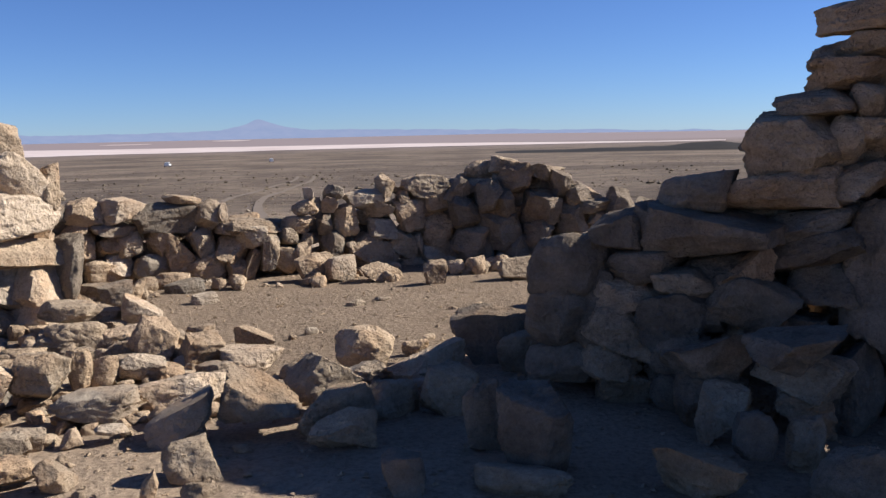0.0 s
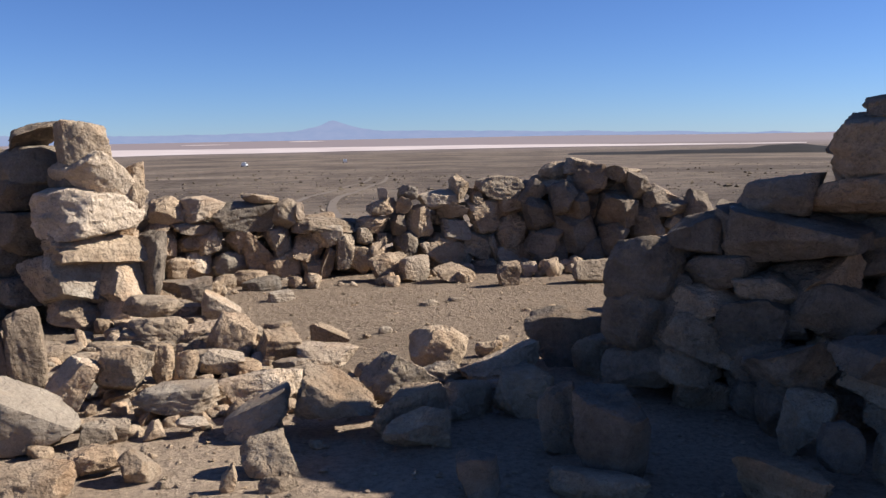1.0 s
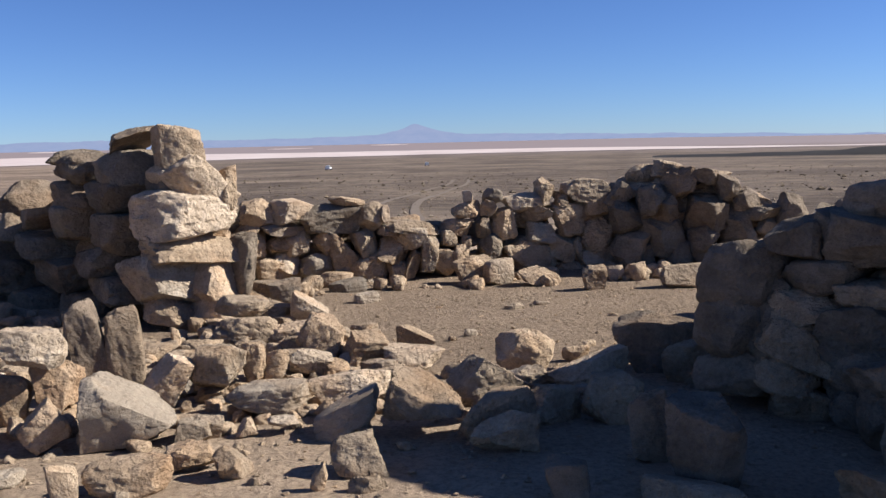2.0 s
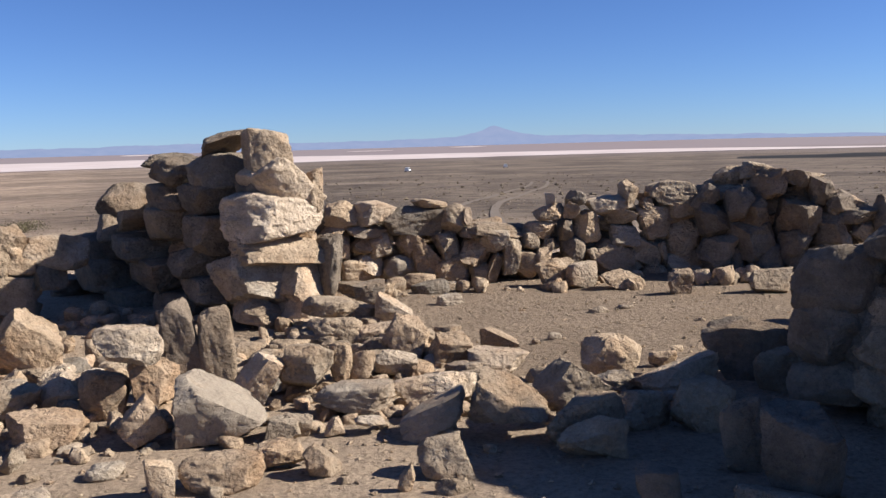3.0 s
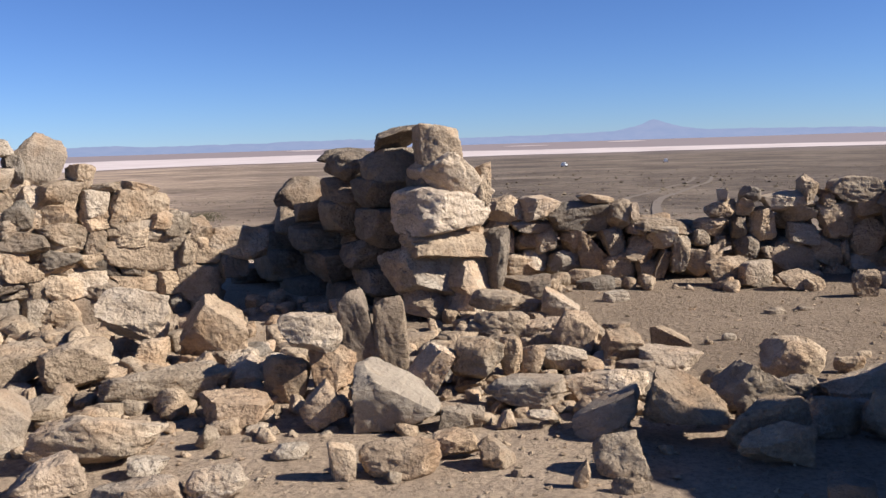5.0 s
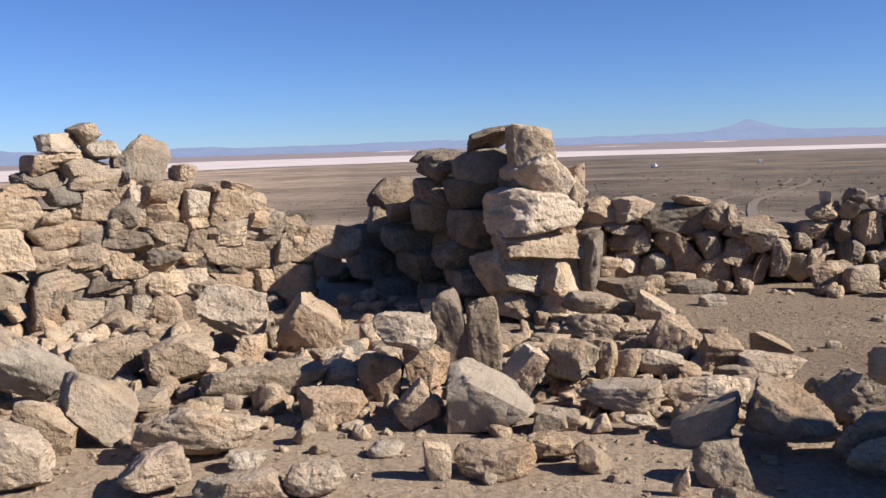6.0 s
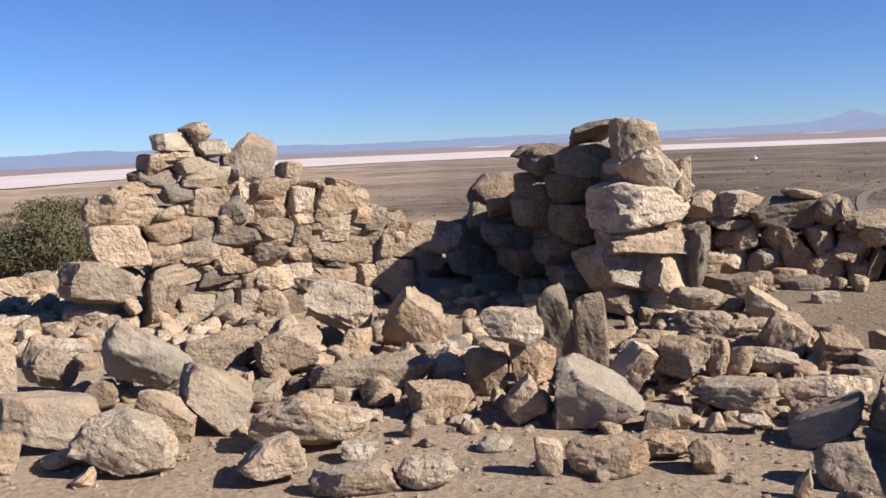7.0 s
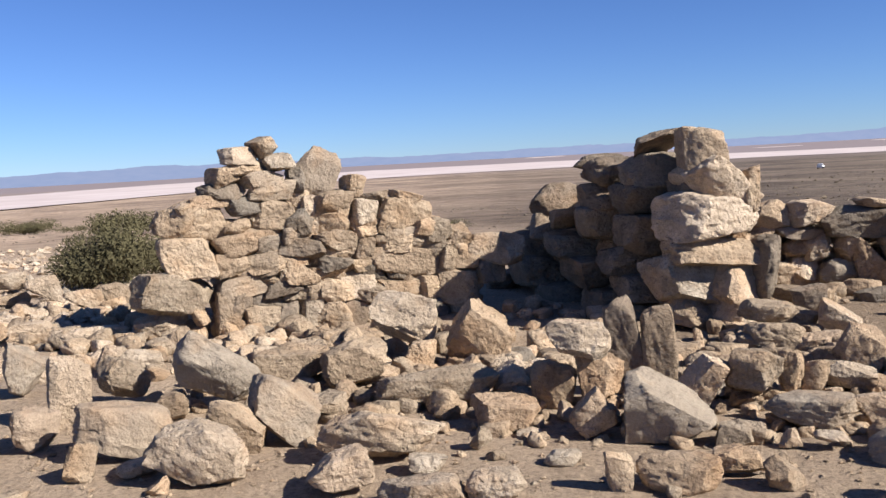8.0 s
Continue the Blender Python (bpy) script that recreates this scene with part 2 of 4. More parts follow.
def build_mountains():
    verts, faces, n, far = [], [], 700, 4700.0
    for i in range(n + 1):
        deg = -75 + 165 * i / n

        def hill(c, w, h):
            return h * math.exp(-((deg - c) / w) ** 2)

        e = 0.0082 + hill(-5.3, 0.75, 0.0066) + hill(-5.3, 2.6, 0.0066) + hill(13, 4, 0.0018) + hill(30, 3, 0.002) + hill(41, 3.5, 0.0028) + hill(40.2, 1.0, 0.0012) + hill(45.5, 1.3, 0.0016) + hill(37, 0.8, 0.0012)
        e -= 0.0092 * max(0.0, min(1.0, (-13 - deg) / 20))
        e += 0.0012 * noise.fractal((deg * 0.45, 1.7, 0.2), 1.0, 2.0, 5) + 0.0007 * noise.fractal((deg * 1.9, 5.2, 0.6), 0.9, 2.0, 4)
        az = radians(deg)
        x, y = -math.sin(az), math.cos(az)
        top = 1.6 + far * max(e, -0.0035)
        for d, z in ((far - 260, -26.0), (far - 90, -26 + 0.5 * (top + 26)), (far, top)):
            verts.append((x * d, y * d, z))
    for i in range(n):
        for j in range(2):
            a = i * 3 + j
            faces.append((a, a + 3, a + 4, a + 1))
    me = mesh_from("backdrop", verts, faces)
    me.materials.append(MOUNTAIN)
    tagged(new("backdrop", me), "blue hazy mountains with one volcano on the horizon", "mountains", kind="structure")


build_mountains()


def dark_ridge():
    """A low dark rise far out on the plain."""
    verts, faces, n = [], [], 90
    for i in range(n + 1):
        az = radians(-50 + 30 * i / n)
        h = 6.0 * min(1.0, i / 12, (n - i) / 40) * (0.7 + 0.5 * noise.noise((i * 0.16, 4.2, 0)))
        x, y = -math.sin(az), math.cos(az)
        for d, up in ((560 + 25 * noise.noise((i * 0.1, 1, 0)), -0.2), (600, h), (680, h * 0.7), (760, -0.2)):
            verts.append((x * d, y * d, ground_height(x * d, y * d) + up))
    for i in range(n):
        for j in range(3):
            a = i * 4 + j
            faces.append((a, a + 1, a + 5, a + 4))
    me = mesh_from("ridge", verts, faces)
    me.materials.append(DARK_RISE)
    tagged(new("ridge", me), "low dark ridge crossing the plain", "ridge", kind="structure")


dark_ridge()


# ---- stones ----
def cube_sphere(m):
    """Points on a cube's faces, shared along the edges, and the quads between them."""
    index, pts, quads = {}, [], []

    def at(p):
        key = tuple(round(c * m) for c in p)
        if key not in index:
            index[key] = len(pts)
            pts.append(p)
        return index[key]

    for axis in range(3):
        for s in (-1, 1):
            def face(i, j):
                p = [0.0, 0.0, 0.0]
                p[axis], p[(axis + 1) % 3], p[(axis + 2) % 3] = s, -1 + 2 * i / m, -1 + 2 * j / m
                return at(tuple(p))
            for i in range(m):
                for j in range(m):
                    q = (face(i, j), face(i + 1, j), face(i + 1, j + 1), face(i, j + 1))
                    quads.append(q if s > 0 else q[::-1])
    return np.array(pts), quads


#            squareness, cuts, depth of the cuts, roughness
STONE_KIND = {
    "block": (8.0, 11, (0.6, 0.9), 0.068),
    "upright": (8.0, 6, (0.8, 0.95), 0.06),
    "slab": (5.0, 9, (0.66, 0.93), 0.06),
    "round": (3.0, 11, (0.74, 0.95), 0.072),
    "jagged": (5.0, 13, (0.5, 0.84), 0.08),
    "wedge": (7.0, 9, (0.66, 0.93), 0.06),
    "peak": (5.0, 9, (0.66, 0.92), 0.068),
}


def rock_mesh(kind, seed, m):
    """A broken stone: a rounded block, split along flat faces, its surface pitted and its edges worn."""
    rng = np.random.RandomState(seed)
    square, cuts, (lo, hi), amp = STONE_KIND[kind]
    grid, quads = cube_sphere(m)
    p = np.tan(grid * 0.72) / math.tan(0.72)
    p = p / (np.abs(p) ** square).sum(1)[:, None] ** (1 / square)
    planes = []
    for _ in range(cuts):
        n = rng.normal(0, 1, 3) * ((1, 1, 0.5) if kind == "slab" else (1, 1, 1))
        planes.append((n / np.linalg.norm(n), rng.uniform(lo, hi)))
    for axis in range(3):
        # the main faces are seldom quite square to each other
        for s in (-1, 1):
            n = rng.normal(0, 0.21, 3)
            n[axis] = s
            planes.append((n / np.linalg.norm(n), rng.uniform(0.8, 0.97)))
    if kind == "wedge":
        planes.append((np.array((0.53, rng.uniform(-0.1, 0.1), 0.84)), rng.uniform(0.27, 0.36)))
    elif kind == "peak":
        planes.append((np.array((0.66, -0.1, 0.74)), rng.uniform(0.5, 0.6)))
        planes.append((np.array((-0.72, -0.1, 0.69)), rng.uniform(0.5, 0.6)))
    for n, f in planes:
        d = p @ n
        far = d.max() * f if kind not in ("wedge", "peak") or f > 0.62 else f
        over = np.maximum(d - far, 0)
        p = p - np.outer(over, n)
    if kind not in ("wedge", "peak"):
        lean, taper = rng.uniform(-0.22, 0.22, 2), rng.uniform(-0.2, 0.2, 3)
        p = np.stack([p[:, 0] * (1 + taper[0] * p[:, 2]) + lean[0] * p[:, 2], p[:, 1] * (1 + taper[1] * p[:, 0]) + lean[1] * p[:, 2], p[:, 2] * (1 + taper[2] * p[:, 0])], 1)
    off = Vector(rng.uniform(-50, 50, 3))
    co = []
    for v in p:
        q = Vector(v)
        way = q.normalized()
        rough = 0.9 * noise.noise(q * 1.3 + off) + 0.7 * noise.noise(q * 3.1 + off) + 0.6 * noise.noise(q * 6.7 + off) + 0.5 * noise.noise(q * 13.0 + off)
        ledge = 0.45 * noise.noise(Vector((q.x * 1.1, q.y * 1.1, q.z * 6.0)) + off)
        crack = max(0.0, 0.09 - abs(noise.noise(q * 1.7 - off))) / 0.09
        co.append((q + way * (amp * (rough + ledge) - 0.045 * crack))[:])
    co = np.array(co)
    co -= (co.max(0) + co.min(0)) / 2
    co /= co.max(0) - co.min(0)
    me = mesh_from("rock_" + kind, co.tolist(), quads)
    me.set_sharp_from_angle(angle=radians(40))
    return me


KINDS = tuple(STONE_KIND)
TONES = (("tan", STONE), ("pale", PALE), ("grey", GREY), ("slate", SLATE))
POOL = {}
for ki, kind_name in enumerate(KINDS):
    for fine_size in (False, True):
        for var in range(10):
            first = rock_mesh(kind_name, 100 * ki + var, 17 if fine_size else 9)
            for mat_name, mat in TONES:
                me = first.copy()
                me.materials.append(mat)
                POOL.setdefault((kind_name, mat_name, fine_size), []).append(me)

dice = random.Random(11)


def boulder_object(name, x, y, z, w, d, h, yaw, tilt, kind, tone, pitch=0):
    own = random.Random(round(x * 7919 + y * 104729 + z * 611953))
    ob = new(name, own.choice(POOL[kind, tone, max(w, h) > 0.24]))
    # a half turn about any axis keeps the outline's width and height but shows another side
    flip = own.choice(((0, 0, 0), (0, 0, 180), (0, 180, 0), (180, 0, 0))) if kind not in ("wedge", "peak") else (0, 0, 0)
    ob.matrix_basis = pose(x, y, z, 0, 0, yaw) @ pose(0, 0, 0, 0, -tilt, 0) @ pose(0, 0, 0, pitch) @ Matrix.Diagonal((w, d, h, 1)) @ pose(0, 0, 0, *flip)
    return ob


def tone_for():
    return dice.choices(("tan", "pale", "grey", "slate"), (66, 14, 9, 11))[0]


def stone(wall, x, y, z, w, d, h, yaw, tilt, kind, tone="", pitch=0):
    # more of the darker grey here, to deepen this wall's shade by colour
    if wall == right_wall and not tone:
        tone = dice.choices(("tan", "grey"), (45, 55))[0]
    elif wall == sunlit_wall and not tone:
        tone = dice.choices(("tan", "pale", "slate", "grey"), (66, 18, 10, 6))[0]
    # laid stones bed tightly against their neighbours
    snug = 1.03 if wall == sunlit_wall else 1.1
    ob = boulder_object("stone", x, y, z, w * snug, d * 1.05, h * (snug + 0.02), yaw, tilt, kind, tone or tone_for(), pitch)
    ob.parent = wall
    ob.matrix_parent_inverse = Matrix.Translation(wall.location).inverted()
    return ob


SHAPE = {"upright": "upright block-like", "wedge": "wedge-shaped", "peak": "pointed", "block": "blocky", "slab": "flat slab-like", "round": "rounded", "jagged": "jagged angular"}
COLOUR = {"tan": "tan weathered", "pale": "pale crusted", "grey": "grey-brown", "slate": "smooth grey-tan"}


def rock(x, y, z, w, d, h, yaw, tilt, kind, tone="", pitch=0):
    tone = tone or tone_for()
    ob = boulder_object("rock", x, y, z, w, d, h, yaw, tilt, kind, tone, pitch)
    size = "large" if max(w, h) > 0.45 else "small" if max(w, h) < 0.2 else "fist-to-head-sized" if max(w, h) < 0.3 else "mid-sized"
    pose_word = "leaning among fallen rubble" if abs(tilt) > 15 or pitch > 20 else "lying on the sandy ground"
    return tagged(ob, f"{size} {COLOUR[tone]} {SHAPE[kind]} stone {pose_word}", "rock", "fallen stones of the ruin")


def wall_root(x, y, label):
    ob = new("stone_wall", None)
    ob.location = (x, y, 0)
    return tagged(ob, label, "stone wall", "walls of the ruined enclosure")


right_wall = wall_root(2.5, 5, "tall ruined dry-stone wall with its near face in deep shade")
far_wall = wall_root(2, 10.6, "low tumbled dry-stone wall closing the enclosure")
pillar_wall = wall_root(-1, 8.3, "broken dry-stone wall ending in a sunlit upright pillar")
sunlit_wall = wall_root(-5, 8, "sunlit dry-stone wall with stepped broken top")

# loose stones
rock(-5.853, 4.896, 0.191, 0.323, 0.259, 0.366, 49, -20, "block", "slate")
rock(-4.797, 4.327, 0.230, 0.305, 0.244, 0.529, 47, 4, "upright", "pale")
rock(-4.755, 4.784, 0.218, 0.378, 0.302, 0.278, 44, -10, "jagged", "tan")
rock(-3.954, 3.877, 0.173, 0.538, 0.300, 0.310, 44, -14, "slab", "slate")
rock(-4.613, 3.847, 0.130, 0.290, 0.232, 0.266, 49, -15, "round", "slate")
rock(-3.897, 3.497, 0.108, 0.176, 0.141, 0.230, 47, -10, "block", "tan")
rock(-3.230, 3.691, 0.157, 0.566, 0.400, 0.313, 40, -28, "block", "pale")
rock(-3.656, 3.670, 0.047, 0.240, 0.180, 0.086, 43, 6, "slab", "pale")
rock(-3.335, 3.438, 0.048, 0.132, 0.105, 0.115, 42, 0, "jagged", "tan")
rock(-4.167, 4.580, 0.109, 0.231, 0.185, 0.179, 41, -30, "block", "tan")
rock(-4.038, 4.878, 0.272, 0.635, 0.493, 0.385, 38, -34, "round", "slate")
rock(-3.375, 4.183, 0.136, 0.422, 0.329, 0.257, 37, -30, "block", "tan")
rock(-3.228, 4.442, 0.180, 0.470, 0.376, 0.341, 34, -30, "block", "slate")
rock(-3.173, 4.844, 0.099, 0.290, 0.232, 0.189, 32, -10, "jagged", "tan")
rock(-2.467, 4.250, 0.146, 0.691, 0.350, 0.274, 28, -12, "block", "pale")
rock(-3.380, 5.648, 0.196, 0.517, 0.413, 0.323, 30, 18, "block", "tan")
rock(-3.937, 5.674, 0.177, 0.579, 0.450, 0.352, 33, 22, "wedge", "tan")
rock(-2.592, 5.301, 0.129, 0.854, 0.316, 0.247, 24, 4, "block", "tan")
rock(-3.342, 6.417, 0.395, 0.583, 0.467, 0.419, 26, -20, "jagged", "pale")
rock(-3.091, 6.137, 0.137, 0.252, 0.202, 0.287, 25, -10, "block", "tan")
rock(-2.698, 6.384, 0.264, 0.518, 0.414, 0.561, 21, 8, "peak", "tan")
rock(-2.452, 6.532, 0.060, 0.283, 0.212, 0.124, 19, 4, "slab", "pale")
rock(-2.125, 5.527, 0.176, 0.308, 0.247, 0.195, 19, 16, "round", "pale")
rock(-1.984, 4.958, 0.118, 0.395, 0.316, 0.258, 20, 14, "wedge", "tan")
rock(-1.625, 5.331, 0.479, 0.414, 0.296, 0.231, 15, -8, "round", "pale")
rock(-1.824, 5.455, 0.145, 0.306, 0.245, 0.335, 16, 2, "block", "tan")
rock(-1.534, 5.491, 0.215, 0.309, 0.247, 0.294, 13, -4, "block", "tan")
rock(-1.451, 5.822, 0.395, 0.262, 0.210, 0.540, 12, 6, "upright", "grey")
rock(-1.215, 5.832, 0.336, 0.237, 0.190, 0.533, 10, 6, "upright", "tan")
rock(-1.438, 4.888, 0.125, 0.252, 0.201, 0.232, 14, 35, "block", "tan")
rock(-1.024, 4.979, 0.171, 0.521, 0.416, 0.406, 9, 0, "wedge", "slate")
rock(-0.909, 5.598, 0.177, 0.238, 0.190, 0.350, 7, -38, "block", "pale")
rock(-0.620, 5.673, 0.219, 0.340, 0.272, 0.319, 4, -8, "round", "tan")
rock(-0.404, 5.785, 0.218, 0.160, 0.128, 0.286, 2, 8, "round", "tan")
rock(-0.272, 5.847, 0.181, 0.160, 0.128, 0.223, 1, -12, "round", "tan")
rock(-0.295, 5.317, 0.117, 0.504, 0.262, 0.204, 1, -4, "round", "slate")
rock(-0.616, 4.975, 0.050, 0.209, 0.167, 0.148, 5, -6, "block", "tan")
rock(-0.392, 4.935, 0.036, 0.120, 0.096, 0.132, 3, 20, "jagged", "tan")
rock(-0.186, 4.956, 0.073, 0.184, 0.138, 0.038, 0, 2, "slab", "pale")
rock(-1.119, 4.098, 0.094, 0.140, 0.112, 0.216, 12, 4, "block", "tan")
rock(-0.858, 4.205, 0.075, 0.410, 0.241, 0.189, 9, -3, "round", "tan")
rock(-0.602, 4.459, 0.073, 0.264, 0.178, 0.139, 5, 8, "jagged", "tan")
rock(-0.399, 4.320, 0.051, 0.223, 0.178, 0.143, 3, -40, "jagged", "tan")
rock(0.182, 4.876, 0.118, 0.424, 0.300, 0.157, -3, 26, "slab", "slate")
rock(0.217, 4.273, 0.096, 0.282, 0.225, 0.223, -4, 3, "block", "tan")
rock(0.030, 4.073, 0.068, 0.072, 0.057, 0.149, -2, -16, "peak", "tan")
rock(0.588, 4.799, 0.178, 0.433, 0.347, 0.294, -5, -20, "jagged", "tan")
rock(0.986, 5.039, 0.224, 0.459, 0.367, 0.328, -9, 25, "jagged", "tan")
rock(1.419, 6.044, 0.146, 0.426, 0.341, 0.292, -12, -8, "round", "tan")
rock(0.204, 5.462, 0.107, 0.521, 0.258, 0.201, 0, 6, "block", "pale")
rock(0.657, 6.210, 0.086, 0.445, 0.334, 0.159, -4, -6, "slab", "pale")
rock(0.003, 6.509, 0.188, 0.343, 0.275, 0.376, 2, -14, "block", "tan")
rock(0.313, 6.366, 0.132, 0.363, 0.291, 0.291, -1, -4, "block", "tan")
rock(0.735, 6.920, 0.091, 0.318, 0.249, 0.195, -5, -4, "wedge", "tan")
rock(-0.099, 7.746, 0.217, 0.338, 0.271, 0.242, 2, -6, "wedge", "pale")
rock(-0.584, 7.296, 0.118, 0.474, 0.318, 0.248, 6, -4, "block", "tan")
rock(-0.653, 7.529, 0.282, 0.441, 0.331, 0.158, 7, -6, "slab", "tan")
rock(-0.330, 8.441, 0.245, 0.314, 0.251, 0.220, 4, 10, "block", "grey")
rock(-0.672, 4.903, 0.056, 0.201, 0.161, 0.134, 10, 0, "block", "tan")
rock(-2.442, 3.741, 0.109, 0.343, 0.252, 0.197, 31, 14, "round", "pale")
rock(-1.969, 3.685, 0.063, 0.440, 0.191, 0.149, 26, 0, "block", "pale")
rock(-1.654, 3.833, 0.082, 0.300, 0.199, 0.155, 21, 8, "round", "pale")
rock(-2.127, 4.108, 0.047, 0.213, 0.159, 0.083, 25, -8, "slab", "pale")
rock(-1.481, 4.393, 0.041, 0.201, 0.151, 0.077, 16, -6, "slab", "pale")
rock(-1.987, 4.509, 0.068, 0.138, 0.111, 0.107, 22, 30, "jagged", "tan")
rock(-6.202, 6.867, 0.141, 0.553, 0.382, 0.299, 42, 4, "round", "pale")
rock(-6.761, 6.513, 0.103, 0.733, 0.280, 0.219, 45, -2, "block", "pale")
rock(-5.643, 5.570, 0.131, 0.158, 0.119, 0.270, 45, -28, "slab", "pale")
rock(-5.417, 5.707, 0.105, 0.365, 0.227, 0.178, 43, -12, "block", "pale")
rock(-7.577, 6.546, 0.110, 0.455, 0.335, 0.262, 48, 0, "jagged", "pale")
rock(-9.567, 8.609, 0.204, 0.441, 0.353, 0.441, 47, 6, "jagged", "pale")
rock(-8.431, 8.143, 0.157, 0.477, 0.381, 0.341, 45, -4, "jagged", "pale")
rock(-11.812, 10.107, 0.125, 0.526, 0.395, 0.298, 49, 0, "slab", "pale")
rock(-0.574, 9.666, 0.090, 0.426, 0.320, 0.184, 2, -4, "slab", "tan")
rock(-0.237, 9.053, 0.134, 0.330, 0.264, 0.277, 1, 8, "jagged", "tan")
rock(-0.439, 7.886, 0.126, 0.395, 0.316, 0.273, 2, 4, "block", "tan")
rock(-0.645, 7.283, 0.075, 0.423, 0.318, 0.150, 4, -4, "slab", "tan")
rock(-0.260, 7.273, 0.082, 0.396, 0.243, 0.190, 1, 6, "jagged", "pale")
rock(0.126, 10.204, 0.074, 0.413, 0.310, 0.177, -1, 0, "slab", "tan")
rock(0.141, 6.884, 0.097, 0.319, 0.255, 0.199, -2, -6, "block", "tan")
rock(-0.044, 6.213, 0.089, 0.328, 0.215, 0.168, -1, -12, "block", "pale")
rock(-0.810, 8.366, 0.124, 0.304, 0.243, 0.203, 4, -20, "block", "tan")
rock(-0.209, 9.451, 0.062, 0.228, 0.182, 0.148, 3, 0, "jagged", "tan")
# stones in the right wall's shade, greyed so the colour carries some of it
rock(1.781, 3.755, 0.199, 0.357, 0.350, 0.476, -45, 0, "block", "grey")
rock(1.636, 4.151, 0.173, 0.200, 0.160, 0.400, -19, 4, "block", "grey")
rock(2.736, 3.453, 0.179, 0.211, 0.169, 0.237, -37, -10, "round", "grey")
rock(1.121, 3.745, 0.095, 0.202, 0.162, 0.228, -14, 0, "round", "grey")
rock(-4.801, 3.57, 0.16, 0.274, 0.192, 0.381, 65, 8, "round")
rock(-1.141, 7.222, 0.074, 0.079, 0.091, 0.248, 44, 10, "slab")
rock(-1.801, 4.838, 0.003, 0.217, 0.135, 0.067, 54, 4, "slab")
rock(-2.267, 4.865, -0.002, 0.243, 0.17, 0.056, 39, 6, "slab")
rock(-10.073, 8.446, 0.079, 0.628, 0.201, 0.213, 61, 7, "jagged")
rock(-8.38, 8.64, 0.137, 0.562, 0.267, 0.398, 60, 5, "round")
rock(-1.381, 4.795, 0.002, 0.148, 0.062, 0.064, 52, 9, "jagged")
rock(-4.059, 3.158, 0.007, 0.219, 0.142, 0.074, 86, -2, "slab")
rock(0.246, 4.021, 0.023, 0.19, 0.072, 0.106, 6, 1, "jagged")
rock(1.352, 5.556, 0.068, 0.297, 0.16, 0.172, -4, 15, "jagged")
rock(0.981, 4.69, 0.113, 0.462, 0.212, 0.286, 9, 10, "jagged")
rock(1.314, 4.876, 0.104, 0.428, 0.201, 0.268, 25, 7, "round")
rock(1.721, 5.454, 0.105, 0.581, 0.233, 0.24, 12, 10, "block")
rock(0.261, 9.786, 0.051, 0.407, 0.235, 0.168, 22, 5, "slab")
rock(0.425, 9.021, 0.044, 0.296, 0.138, 0.131, 14, 8, "slab")
rock(1.801, 8.278, 0.019, 0.195, 0.112, 0.098, 5, 8, "round")
rock(2.112, 8.473, 0.007, 0.187, 0.102, 0.074, 11, -8, "slab")
rock(1.223, 7.253, 0.013, 0.122, 0.053, 0.086, 9, 6, "round")
rock(0.869, 4.968, 0.009, 0.225, 0.083, 0.078, 11, 20, "jagged")
rock(0.97, 4.422, 0.097, 0.371, 0.17, 0.254, -3, -8, "jagged")
rock(1.656, 4.789, 0.131, 0.359, 0.239, 0.322, -8, 3, "block")
rock(2.615, 7.819, -0.003, 0.1, 0.036, 0.054, -10, -7, "round")
rock(1.059, 7.139, -0.001, 0.084, 0.048, 0.059, 7, -5, "round")
rock(1.434, 8, -0.006, 0.068, 0.029, 0.049, 29, -6, "round")
rock(2.05, 7.627, -0.006, 0.076, 0.03, 0.048, 8, 1, "round")
rock(2.914, 7.95, -0.006, 0.077, 0.044, 0.049, 6, -3, "round")
rock(1.112, 8.575, -0.008, 0.081, 0.042, 0.044, 8, 2, "round")
rock(2.08, 6.719, 0.003, 0.107, 0.061, 0.066, 10, -3, "round")
rock(1.854, 6.29, 0.033, 0.213, 0.087, 0.127, -8, 5, "jagged")
rock(0.486, 5.98, 0.041, 0.176, 0.127, 0.142, 20, 0, "jagged")
rock(2.861, 9.244, 0.119, 0.268, 0.192, 0.288, -2, 2, "block")
rock(3.512, 9.712, 0.09, 0.206, 0.188, 0.232, -3, 8, "jagged")
rock(1.735, 10.126, 0.127, 0.53, 0.265, 0.343, 14, 8, "jagged")
rock(1.958, 9.952, 0.122, 0.349, 0.183, 0.348, 19, -8, "block")
rock(2.379, 9.791, 0.08, 0.502, 0.236, 0.214, 22, 4, "block")
rock(3.81, 9.131, 0.117, 0.545, 0.225, 0.287, 10, -3, "block")
# ruined wall in shade; its many grey stones put more shade into the colour
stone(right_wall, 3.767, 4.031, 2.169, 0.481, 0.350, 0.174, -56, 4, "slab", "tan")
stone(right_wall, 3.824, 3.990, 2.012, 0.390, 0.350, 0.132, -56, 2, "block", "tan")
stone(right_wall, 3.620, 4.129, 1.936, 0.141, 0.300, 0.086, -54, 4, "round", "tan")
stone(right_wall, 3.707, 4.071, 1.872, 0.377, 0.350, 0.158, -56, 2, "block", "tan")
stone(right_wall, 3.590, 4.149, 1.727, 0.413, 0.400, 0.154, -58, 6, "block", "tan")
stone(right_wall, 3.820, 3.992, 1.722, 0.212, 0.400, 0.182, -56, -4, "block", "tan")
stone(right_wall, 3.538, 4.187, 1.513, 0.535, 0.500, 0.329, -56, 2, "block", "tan")
